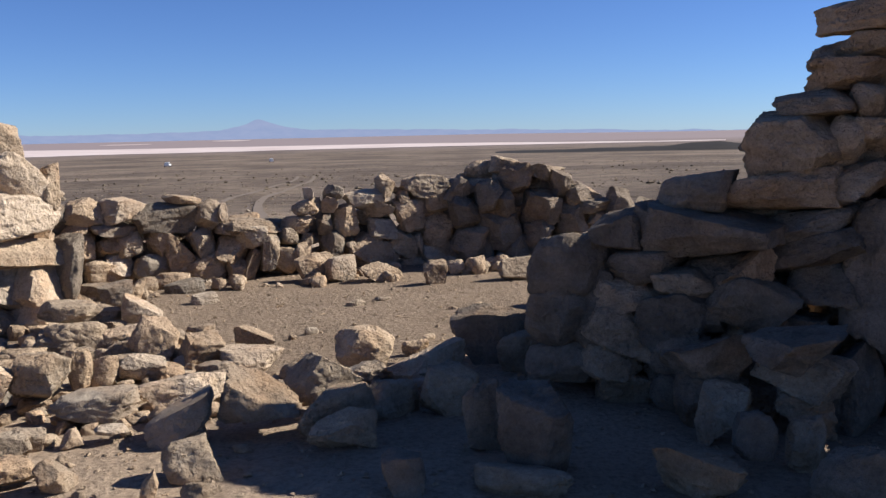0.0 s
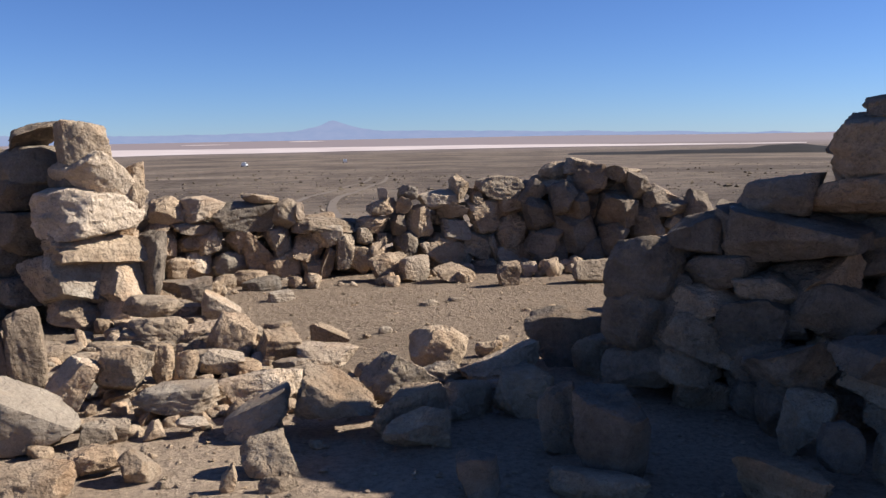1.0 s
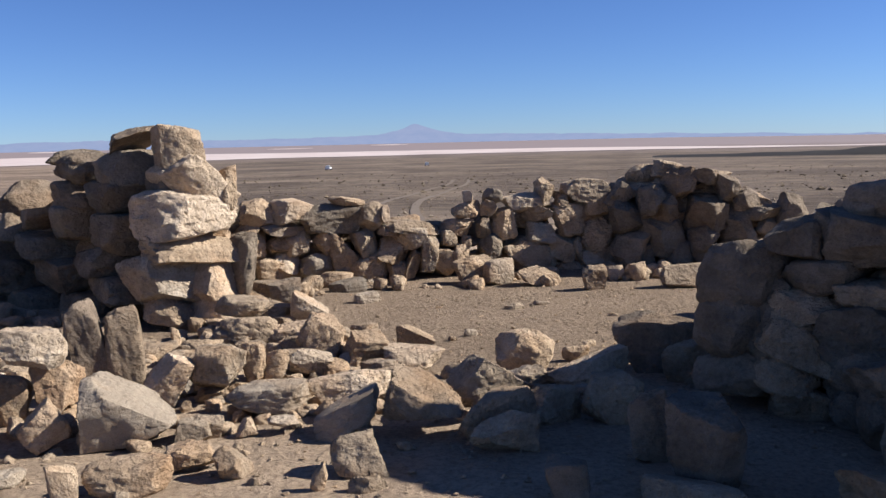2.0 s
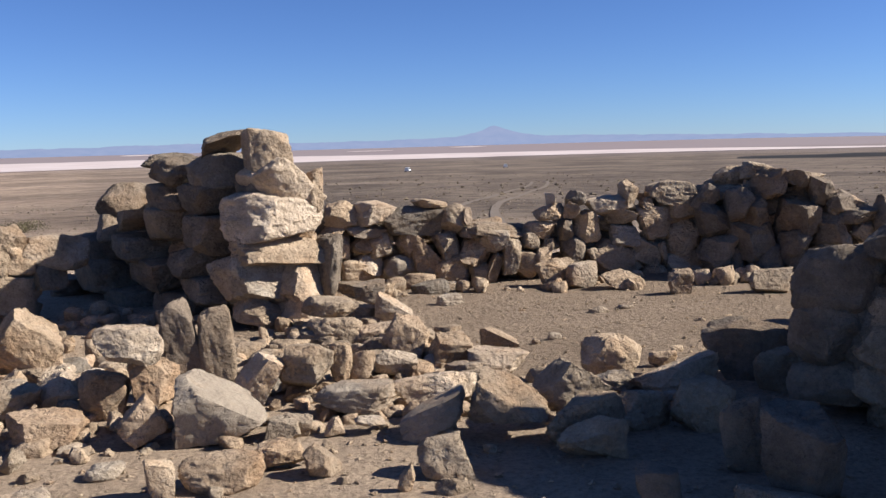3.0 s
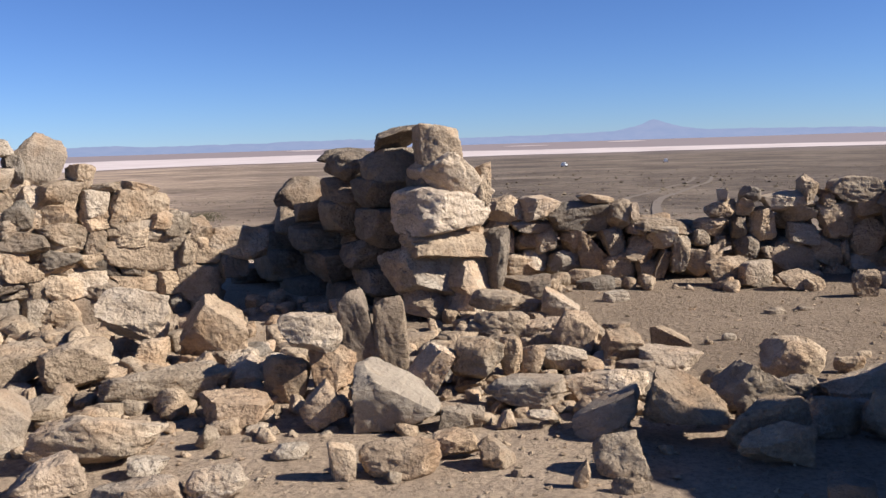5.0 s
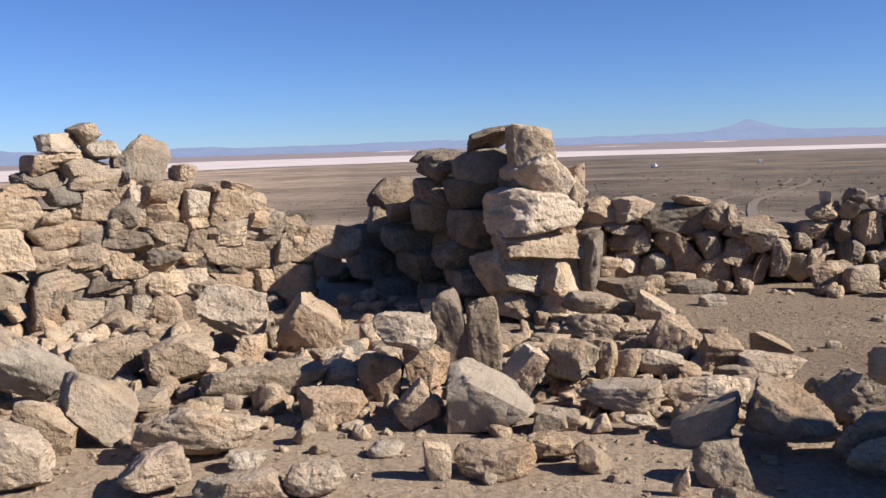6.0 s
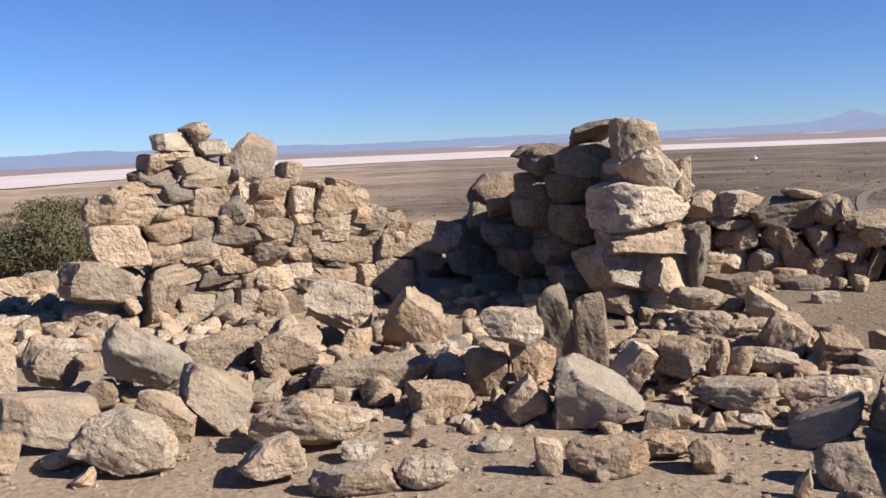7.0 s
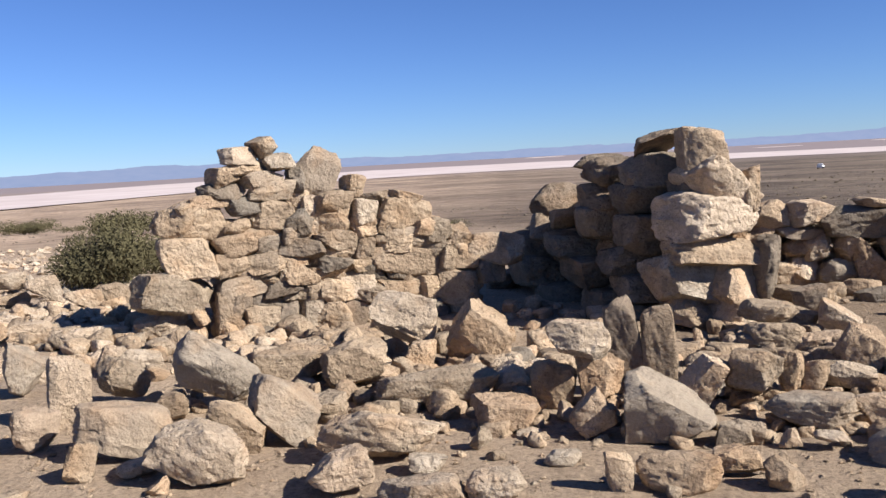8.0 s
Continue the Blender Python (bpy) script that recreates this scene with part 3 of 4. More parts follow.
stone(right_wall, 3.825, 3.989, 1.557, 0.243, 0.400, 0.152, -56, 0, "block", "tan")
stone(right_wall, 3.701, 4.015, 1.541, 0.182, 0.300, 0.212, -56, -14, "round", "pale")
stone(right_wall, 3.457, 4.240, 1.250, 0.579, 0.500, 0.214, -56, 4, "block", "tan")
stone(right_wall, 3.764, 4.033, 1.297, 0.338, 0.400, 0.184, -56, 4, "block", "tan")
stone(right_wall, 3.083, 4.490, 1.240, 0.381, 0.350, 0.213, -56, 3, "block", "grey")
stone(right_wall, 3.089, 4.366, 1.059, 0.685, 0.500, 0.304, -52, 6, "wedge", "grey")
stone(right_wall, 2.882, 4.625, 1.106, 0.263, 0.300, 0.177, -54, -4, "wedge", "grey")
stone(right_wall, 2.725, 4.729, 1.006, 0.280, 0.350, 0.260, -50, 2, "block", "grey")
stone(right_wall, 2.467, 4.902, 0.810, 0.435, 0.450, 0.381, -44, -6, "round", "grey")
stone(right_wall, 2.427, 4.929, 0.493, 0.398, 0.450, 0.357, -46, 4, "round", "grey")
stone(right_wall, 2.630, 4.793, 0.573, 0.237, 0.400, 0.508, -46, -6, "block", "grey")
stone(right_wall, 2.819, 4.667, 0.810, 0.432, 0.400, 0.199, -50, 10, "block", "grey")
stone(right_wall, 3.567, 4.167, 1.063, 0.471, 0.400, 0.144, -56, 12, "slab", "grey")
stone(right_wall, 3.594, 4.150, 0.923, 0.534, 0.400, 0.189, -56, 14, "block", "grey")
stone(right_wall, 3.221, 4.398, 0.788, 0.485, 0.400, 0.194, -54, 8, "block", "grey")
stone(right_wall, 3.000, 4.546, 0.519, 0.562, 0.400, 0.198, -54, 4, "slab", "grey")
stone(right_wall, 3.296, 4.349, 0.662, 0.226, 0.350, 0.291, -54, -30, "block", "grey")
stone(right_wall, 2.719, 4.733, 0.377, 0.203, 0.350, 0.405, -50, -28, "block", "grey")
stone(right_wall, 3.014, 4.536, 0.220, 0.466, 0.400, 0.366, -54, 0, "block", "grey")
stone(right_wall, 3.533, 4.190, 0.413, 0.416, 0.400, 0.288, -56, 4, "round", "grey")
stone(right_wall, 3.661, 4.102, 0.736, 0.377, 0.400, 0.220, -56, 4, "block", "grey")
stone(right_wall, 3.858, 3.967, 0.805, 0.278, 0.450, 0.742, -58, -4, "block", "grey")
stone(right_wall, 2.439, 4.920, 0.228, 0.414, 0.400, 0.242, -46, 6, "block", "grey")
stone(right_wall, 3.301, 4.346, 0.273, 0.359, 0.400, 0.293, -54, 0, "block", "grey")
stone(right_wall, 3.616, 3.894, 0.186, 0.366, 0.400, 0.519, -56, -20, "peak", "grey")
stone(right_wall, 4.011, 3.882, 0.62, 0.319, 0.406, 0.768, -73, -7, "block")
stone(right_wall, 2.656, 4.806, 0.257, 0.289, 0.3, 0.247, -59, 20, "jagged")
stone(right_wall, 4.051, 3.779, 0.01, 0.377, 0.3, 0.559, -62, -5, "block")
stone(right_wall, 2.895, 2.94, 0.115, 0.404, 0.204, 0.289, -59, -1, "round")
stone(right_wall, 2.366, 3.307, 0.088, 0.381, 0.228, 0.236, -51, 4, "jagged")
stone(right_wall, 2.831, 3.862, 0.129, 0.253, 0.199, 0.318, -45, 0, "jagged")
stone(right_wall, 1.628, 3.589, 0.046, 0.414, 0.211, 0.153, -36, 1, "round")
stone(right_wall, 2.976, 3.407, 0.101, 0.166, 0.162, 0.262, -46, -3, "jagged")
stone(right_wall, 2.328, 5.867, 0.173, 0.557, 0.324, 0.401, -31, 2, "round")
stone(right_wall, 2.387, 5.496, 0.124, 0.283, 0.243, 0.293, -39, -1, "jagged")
# low far wall of the enclosure
stone(far_wall, -1.047, 10.55, 0.781, 0.268, 0.34, 0.321, 22, -9, "jagged")
stone(far_wall, -0.776, 10.578, 0.846, 0.433, 0.34, 0.287, 6, -2, "round")
stone(far_wall, -0.346, 10.608, 0.85, 0.466, 0.34, 0.267, 24, 4, "round")
stone(far_wall, 0.1, 10.655, 0.733, 0.694, 0.422, 0.333, 10, 3, "block")
stone(far_wall, 0.276, 10.62, 0.933, 0.373, 0.34, 0.097, 18, -7, "slab")
stone(far_wall, 0.533, 10.615, 0.75, 0.251, 0.34, 0.333, 26, -5, "round")
stone(far_wall, 0.69, 10.608, 0.78, 0.116, 0.34, 0.194, 13, 0, "jagged")
stone(far_wall, -0.897, 10.566, 0.642, 0.448, 0.34, 0.205, 8, 7, "jagged")
stone(far_wall, -0.474, 10.601, 0.639, 0.486, 0.34, 0.179, 25, 4, "block")
stone(far_wall, -0.979, 10.558, 0.441, 0.397, 0.34, 0.329, 12, 8, "jagged")
stone(far_wall, -0.789, 10.577, 0.425, 0.262, 0.34, 0.405, 13, -9, "jagged")
stone(far_wall, -0.48, 10.6, 0.483, 0.358, 0.34, 0.187, 22, 25, "slab")
stone(far_wall, -0.304, 10.61, 0.437, 0.301, 0.34, 0.311, 26, 12, "round")
stone(far_wall, -0.012, 10.619, 0.454, 0.206, 0.34, 0.305, 31, -13, "jagged")
stone(far_wall, 0.211, 10.621, 0.393, 0.321, 0.34, 0.479, 16, 1, "jagged")
stone(far_wall, -0.529, 10.597, 0.152, 0.556, 0.34, 0.277, 27, -7, "block")
stone(far_wall, -0.061, 10.618, 0.169, 0.485, 0.34, 0.313, 12, -2, "jagged")
stone(far_wall, -0.441, 10.603, 0.275, 0.292, 0.34, 0.27, 10, -11, "jagged")
stone(far_wall, 0.488, 10.616, 0.41, 0.279, 0.34, 0.353, 25, 10, "jagged")
stone(far_wall, 0.519, 10.615, 0.164, 0.475, 0.34, 0.321, 14, 10, "round")
stone(far_wall, 0.764, 10.605, 0.584, 0.255, 0.34, 0.132, 11, -5, "slab")
stone(far_wall, 0.833, 10.601, 0.36, 0.388, 0.34, 0.342, 5, -12, "jagged")
stone(far_wall, 1.046, 10.585, 0.485, 0.353, 0.34, 0.251, 3, 7, "block")
stone(far_wall, 0.863, 10.599, 0.069, 0.269, 0.34, 0.35, 19, -2, "jagged")
stone(far_wall, 1.015, 10.588, 0.112, 0.156, 0.34, 0.439, 6, -22, "slab")
stone(far_wall, 1.025, 10.651, 0.607, 0.675, 0.491, 0.14, 9, -5, "slab")
stone(far_wall, 0.289, 10.62, 0.085, 0.404, 0.34, 0.244, 14, 11, "jagged")
stone(far_wall, 0.58, 10.613, 0.004, 0.323, 0.34, 0.175, 10, -4, "slab")
stone(far_wall, 1.234, 10.568, 0.302, 0.203, 0.34, 0.427, 7, -7, "block")
stone(far_wall, 1.361, 10.665, 0.171, 0.416, 0.34, 0.326, 12, -6, "jagged")
stone(far_wall, 1.615, 10.706, 0.216, 0.268, 0.34, 0.328, 22, 4, "jagged")
stone(far_wall, -0.994, 10.556, 0.187, 0.293, 0.34, 0.309, 36, 0, "jagged")
stone(far_wall, 1.593, 10.698, 0.579, 0.32, 0.34, 0.201, 21, -6, "slab")
stone(far_wall, 1.717, 10.714, 0.786, 0.327, 0.34, 0.186, 2, 8, "block")
stone(far_wall, 1.741, 10.716, 0.923, 0.08, 0.34, 0.17, 13, 8, "jagged")
stone(far_wall, 2.039, 10.754, 0.943, 0.215, 0.34, 0.179, 8, 3, "round")
stone(far_wall, 1.98, 10.748, 0.791, 0.205, 0.34, 0.193, 3, -12, "jagged")
stone(far_wall, 1.922, 10.744, 0.557, 0.177, 0.34, 0.244, 1, -2, "block")
stone(far_wall, 2.166, 10.77, 0.591, 0.284, 0.34, 0.354, 14, 4, "block")
stone(far_wall, 1.668, 10.712, 0.364, 0.254, 0.34, 0.207, -6, 12, "jagged")
stone(far_wall, 2.002, 10.755, 0.337, 0.255, 0.34, 0.288, 20, 5, "round")
stone(far_wall, 2.222, 10.779, 0.237, 0.146, 0.34, 0.189, 8, -8, "jagged")
stone(far_wall, 2.548, 10.88, 0.19, 0.681, 0.529, 0.336, 3, -26, "slab")
stone(far_wall, 2.485, 10.795, 0.836, 0.563, 0.34, 0.225, 7, 6, "jagged")
stone(far_wall, 2.683, 10.805, 0.975, 0.193, 0.34, 0.32, 13, 7, "jagged")
stone(far_wall, 2.597, 10.803, 0.699, 0.365, 0.34, 0.211, 1, -8, "jagged")
stone(far_wall, 2.659, 10.808, 0.477, 0.355, 0.34, 0.256, 5, -2, "block")
stone(far_wall, 2.902, 10.815, 0.849, 0.138, 0.34, 0.139, -5, 12, "jagged")
stone(far_wall, 3.194, 10.819, 0.97, 0.563, 0.34, 0.283, -5, -8, "jagged")
stone(far_wall, 3.429, 10.818, 0.911, 0.209, 0.34, 0.252, -1, 9, "jagged")
stone(far_wall, 3.37, 10.82, 0.762, 0.349, 0.34, 0.247, 10, -6, "block")
stone(far_wall, 2.928, 10.818, 0.499, 0.16, 0.34, 0.251, -6, -13, "jagged")
stone(far_wall, 2.983, 10.819, 0.63, 0.381, 0.34, 0.398, 4, 0, "round")
stone(far_wall, 3.111, 10.823, 0.238, 0.119, 0.34, 0.29, 0, 12, "slab")
stone(far_wall, 2.921, 10.82, 0.265, 0.377, 0.34, 0.325, -6, -9, "block")
stone(far_wall, 3.349, 10.822, 0.427, 0.359, 0.34, 0.44, 3, -6, "round")
stone(far_wall, 3.287, 10.824, 0.14, 0.316, 0.34, 0.187, 8, 2, "block")
stone(far_wall, 3.437, 10.823, -0.015, 0.24, 0.34, 0.165, 11, 0, "jagged")
stone(far_wall, 2.984, 10.823, -0.007, 0.265, 0.34, 0.245, 12, -15, "jagged")
stone(far_wall, 2.401, 10.795, 0.099, 0.244, 0.34, 0.292, 2, -7, "jagged")
stone(far_wall, 1.472, 10.68, 0.452, 0.215, 0.34, 0.198, 12, 2, "block")
# stretch facing away from the sun: grey throughout, shade put into the stone colour
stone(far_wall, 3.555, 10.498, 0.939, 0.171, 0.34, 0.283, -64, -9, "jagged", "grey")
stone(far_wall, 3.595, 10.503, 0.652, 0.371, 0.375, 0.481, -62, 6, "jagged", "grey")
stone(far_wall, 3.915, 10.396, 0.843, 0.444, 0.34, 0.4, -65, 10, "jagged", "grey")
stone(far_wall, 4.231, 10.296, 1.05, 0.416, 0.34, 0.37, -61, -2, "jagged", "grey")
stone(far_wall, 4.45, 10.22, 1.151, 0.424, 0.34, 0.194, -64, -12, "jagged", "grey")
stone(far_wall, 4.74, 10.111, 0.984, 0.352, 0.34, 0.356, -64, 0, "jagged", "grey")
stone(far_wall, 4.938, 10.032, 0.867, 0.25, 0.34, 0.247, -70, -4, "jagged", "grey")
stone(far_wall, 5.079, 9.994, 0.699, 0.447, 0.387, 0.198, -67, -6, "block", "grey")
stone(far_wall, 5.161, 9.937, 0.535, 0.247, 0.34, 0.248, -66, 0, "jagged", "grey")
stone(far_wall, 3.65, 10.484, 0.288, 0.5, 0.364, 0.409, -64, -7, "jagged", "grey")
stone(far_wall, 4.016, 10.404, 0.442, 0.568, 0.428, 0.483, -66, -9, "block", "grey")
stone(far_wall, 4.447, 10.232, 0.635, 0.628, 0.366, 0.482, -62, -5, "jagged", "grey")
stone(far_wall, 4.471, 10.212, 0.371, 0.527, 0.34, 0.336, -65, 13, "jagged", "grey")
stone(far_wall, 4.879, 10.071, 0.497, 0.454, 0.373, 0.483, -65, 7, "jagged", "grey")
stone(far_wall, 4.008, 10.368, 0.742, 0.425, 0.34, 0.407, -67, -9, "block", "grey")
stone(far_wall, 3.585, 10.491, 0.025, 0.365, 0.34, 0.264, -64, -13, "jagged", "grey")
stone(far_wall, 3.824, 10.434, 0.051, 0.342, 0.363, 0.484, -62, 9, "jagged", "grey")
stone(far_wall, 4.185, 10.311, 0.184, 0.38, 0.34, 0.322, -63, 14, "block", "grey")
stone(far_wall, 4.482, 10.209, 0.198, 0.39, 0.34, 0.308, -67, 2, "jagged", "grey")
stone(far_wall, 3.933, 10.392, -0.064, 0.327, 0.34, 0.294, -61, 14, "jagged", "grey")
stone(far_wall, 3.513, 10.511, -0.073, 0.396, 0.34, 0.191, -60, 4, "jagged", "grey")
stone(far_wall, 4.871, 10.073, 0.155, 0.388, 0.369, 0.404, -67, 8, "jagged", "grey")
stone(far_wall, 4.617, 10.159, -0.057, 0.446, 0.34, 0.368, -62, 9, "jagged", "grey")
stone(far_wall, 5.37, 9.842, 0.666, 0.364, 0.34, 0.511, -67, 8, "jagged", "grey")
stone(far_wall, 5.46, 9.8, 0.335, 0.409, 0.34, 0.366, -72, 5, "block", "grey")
# upright wall end; grey cap and side stones carry shade in their colour
stone(pillar_wall, -1.212, 8.281, 1.566, 0.423, 0.420, 0.403, 20, -7, "upright", "tan")
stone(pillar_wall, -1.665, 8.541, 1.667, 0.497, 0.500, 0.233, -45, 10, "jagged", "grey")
stone(pillar_wall, -1.093, 8.291, 1.281, 0.643, 0.500, 0.332, 40, -34, "block", "pale")
stone(pillar_wall, -1.326, 8.321, 1.273, 0.296, 0.400, 0.235, 36, 10, "block", "grey")
stone(pillar_wall, -0.865, 8.410, 1.227, 0.202, 0.400, 0.403, 40, -14, "block", "tan")
stone(pillar_wall, -1.168, 8.284, 1.004, 0.850, 0.620, 0.405, 42, -2, "round", "pale")
stone(pillar_wall, -1.132, 8.287, 0.706, 0.872, 0.620, 0.243, 40, -2, "block", "tan")
stone(pillar_wall, -1.356, 8.268, 0.427, 0.708, 0.600, 0.441, 40, -4, "block", "pale")
stone(pillar_wall, -0.967, 8.301, 0.399, 0.414, 0.550, 0.526, 45, -34, "block", "pale")
stone(pillar_wall, -0.733, 8.371, 0.502, 0.221, 0.450, 0.594, 44, -12, "slab", "grey")
stone(pillar_wall, -1.342, 8.219, 0.129, 0.430, 0.500, 0.276, 38, -26, "block", "tan")
stone(pillar_wall, -1.019, 8.197, 0.008, 0.433, 0.500, 0.493, 42, 4, "block", "pale")
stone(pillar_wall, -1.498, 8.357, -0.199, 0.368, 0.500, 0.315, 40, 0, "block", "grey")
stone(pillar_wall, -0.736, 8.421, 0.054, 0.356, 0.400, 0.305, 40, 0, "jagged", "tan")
# flank turned from the sun: all grey, its shade partly put into the colour
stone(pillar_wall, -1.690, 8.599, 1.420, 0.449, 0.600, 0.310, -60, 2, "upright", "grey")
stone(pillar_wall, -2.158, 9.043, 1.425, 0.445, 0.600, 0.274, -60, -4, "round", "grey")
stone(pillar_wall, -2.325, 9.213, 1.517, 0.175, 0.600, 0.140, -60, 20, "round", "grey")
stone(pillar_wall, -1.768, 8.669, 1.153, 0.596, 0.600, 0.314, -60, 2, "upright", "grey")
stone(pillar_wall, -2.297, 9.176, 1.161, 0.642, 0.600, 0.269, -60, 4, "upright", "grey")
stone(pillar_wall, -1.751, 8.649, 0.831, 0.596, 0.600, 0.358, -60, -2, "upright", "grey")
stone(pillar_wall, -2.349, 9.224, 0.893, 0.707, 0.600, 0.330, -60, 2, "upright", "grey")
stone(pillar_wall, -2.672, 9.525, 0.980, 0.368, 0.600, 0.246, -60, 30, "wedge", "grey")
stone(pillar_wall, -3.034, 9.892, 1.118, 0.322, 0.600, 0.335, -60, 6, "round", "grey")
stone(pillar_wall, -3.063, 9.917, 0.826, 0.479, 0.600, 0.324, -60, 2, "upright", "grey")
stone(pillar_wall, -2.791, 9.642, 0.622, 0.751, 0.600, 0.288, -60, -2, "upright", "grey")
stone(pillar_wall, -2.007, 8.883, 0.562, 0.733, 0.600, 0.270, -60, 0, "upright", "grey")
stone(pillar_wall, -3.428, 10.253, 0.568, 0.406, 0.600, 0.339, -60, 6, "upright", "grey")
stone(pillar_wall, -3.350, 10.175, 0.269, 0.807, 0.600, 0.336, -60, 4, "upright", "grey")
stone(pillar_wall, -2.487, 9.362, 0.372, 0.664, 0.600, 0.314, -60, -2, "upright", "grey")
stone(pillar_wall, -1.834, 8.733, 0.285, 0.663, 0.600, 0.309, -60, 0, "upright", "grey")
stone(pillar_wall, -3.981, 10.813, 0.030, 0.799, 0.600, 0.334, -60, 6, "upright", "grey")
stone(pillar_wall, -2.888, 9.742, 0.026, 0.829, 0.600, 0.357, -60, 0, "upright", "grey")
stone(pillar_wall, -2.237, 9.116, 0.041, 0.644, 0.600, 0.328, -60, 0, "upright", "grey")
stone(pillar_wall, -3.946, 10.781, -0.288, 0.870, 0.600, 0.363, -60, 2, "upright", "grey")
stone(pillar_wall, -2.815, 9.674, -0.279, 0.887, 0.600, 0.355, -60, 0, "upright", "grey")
# sunlit wall
stone(sunlit_wall, -4.941, 7.861, 1.580, 0.479, 0.130, 0.491, 33, -20, "round", "slate")
stone(sunlit_wall, -5.328, 7.519, 1.844, 0.198, 0.34, 0.195, 59, 25, "upright")
stone(sunlit_wall, -5.492, 7.343, 1.768, 0.371, 0.34, 0.183, 59, 0, "slab")
stone(sunlit_wall, -5.239, 7.615, 1.688, 0.308, 0.34, 0.179, 50, 10, "block")
stone(sunlit_wall, -5.476, 7.363, 1.637, 0.407, 0.34, 0.136, 43, 5, "slab")
stone(sunlit_wall, -5.602, 7.222, 1.57, 0.273, 0.34, 0.194, 60, 2, "upright")
stone(sunlit_wall, -5.358, 7.493, 1.534, 0.462, 0.34, 0.173, 58, 1, "slab")
stone(sunlit_wall, -5.105, 7.754, 1.496, 0.165, 0.34, 0.325, 47, 3, "jagged")
stone(sunlit_wall, -4.686, 8.143, 1.401, 0.213, 0.34, 0.263, 50, -5, "block")
stone(sunlit_wall, -5.618, 7.206, 1.428, 0.439, 0.34, 0.171, 59, -4, "slab")
stone(sunlit_wall, -5.291, 7.566, 1.411, 0.499, 0.34, 0.192, 42, 5, "upright")
stone(sunlit_wall, -4.503, 8.3, 1.288, 0.277, 0.34, 0.111, 28, 3, "slab")
stone(sunlit_wall, -4.259, 8.495, 1.254, 0.354, 0.34, 0.143, 34, -12, "slab")
stone(sunlit_wall, -5.854, 6.922, 1.292, 0.225, 0.34, 0.124, 57, 20, "upright")
stone(sunlit_wall, -5.712, 7.097, 1.345, 0.427, 0.34, 0.141, 42, 2, "slab")
stone(sunlit_wall, -5.488, 7.357, 1.284, 0.398, 0.34, 0.188, 57, 4, "slab")
stone(sunlit_wall, -5.294, 7.568, 1.175, 0.448, 0.34, 0.294, 56, -3, "upright")
stone(sunlit_wall, -5.005, 7.856, 1.199, 0.3, 0.34, 0.297, 49, 0, "upright")
stone(sunlit_wall, -4.823, 8.026, 1.126, 0.195, 0.34, 0.328, 53, -8, "upright")
stone(sunlit_wall, -4.619, 8.205, 1.148, 0.252, 0.34, 0.27, 53, 0, "upright")
stone(sunlit_wall, -4.291, 8.473, 1.077, 0.607, 0.34, 0.367, 47, -4, "upright")
stone(sunlit_wall, -5.816, 6.974, 1.146, 0.719, 0.34, 0.324, 56, -4, "block")
stone(sunlit_wall, -5.536, 7.307, 1.083, 0.343, 0.34, 0.151, 48, 18, "slab")
stone(sunlit_wall, -5.119, 7.75, 0.965, 0.403, 0.34, 0.222, 47, 10, "upright")
stone(sunlit_wall, -4.629, 8.199, 0.968, 0.29, 0.34, 0.179, 41, 5, "slab")
stone(sunlit_wall, -5.864, 6.922, 0.82, 0.547, 0.34, 0.405, 44, 1, "upright")
stone(sunlit_wall, -5.489, 7.364, 0.928, 0.655, 0.342, 0.256, 48, 12, "upright")
stone(sunlit_wall, -4.923, 7.971, 0.843, 0.645, 0.395, 0.208, 32, 2, "slab")
stone(sunlit_wall, -4.635, 8.196, 0.801, 0.212, 0.34, 0.241, 46, -4, "upright")
stone(sunlit_wall, -4.409, 8.382, 0.877, 0.328, 0.34, 0.211, 33, 4, "upright")
stone(sunlit_wall, -4.2, 8.546, 0.843, 0.43, 0.34, 0.244, 28, -5, "slab")
stone(sunlit_wall, -5.64, 7.196, 0.706, 0.277, 0.34, 0.232, 50, -4, "upright")
stone(sunlit_wall, -5.428, 7.435, 0.676, 0.458, 0.34, 0.248, 36, 6, "upright")
stone(sunlit_wall, -5.171, 7.702, 0.751, 0.281, 0.34, 0.245, 44, -10, "upright")
stone(sunlit_wall, -4.92, 7.945, 0.693, 0.516, 0.34, 0.177, 34, -3, "slab")
stone(sunlit_wall, -4.325, 8.488, 0.597, 0.797, 0.407, 0.304, 36, -6, "upright")
stone(sunlit_wall, -4, 8.692, 0.883, 0.28, 0.34, 0.308, 41, -1, "block")
stone(sunlit_wall, -4.923, 7.988, 0.549, 0.651, 0.417, 0.178, 48, 2, "slab")
stone(sunlit_wall, -5.211, 7.666, 0.577, 0.243, 0.34, 0.206, 40, 3, "upright")
stone(sunlit_wall, -4.66, 8.179, 0.594, 0.299, 0.34, 0.148, 49, 3, "upright")
stone(sunlit_wall, -6.003, 6.839, 0.483, 0.766, 0.468, 0.406, 51, -4, "block")
stone(sunlit_wall, -5.535, 7.323, 0.486, 0.615, 0.34, 0.235, 46, 10, "upright")
stone(sunlit_wall, -5.278, 7.6, 0.449, 0.389, 0.34, 0.183, 44, 12, "upright")
stone(sunlit_wall, -4.989, 7.886, 0.396, 0.37, 0.34, 0.239, 48, 4, "upright")
stone(sunlit_wall, -4.704, 8.145, 0.388, 0.445, 0.34, 0.303, 35, 4, "block")
stone(sunlit_wall, -4.33, 8.454, 0.331, 0.611, 0.34, 0.275, 51, 0, "jagged")
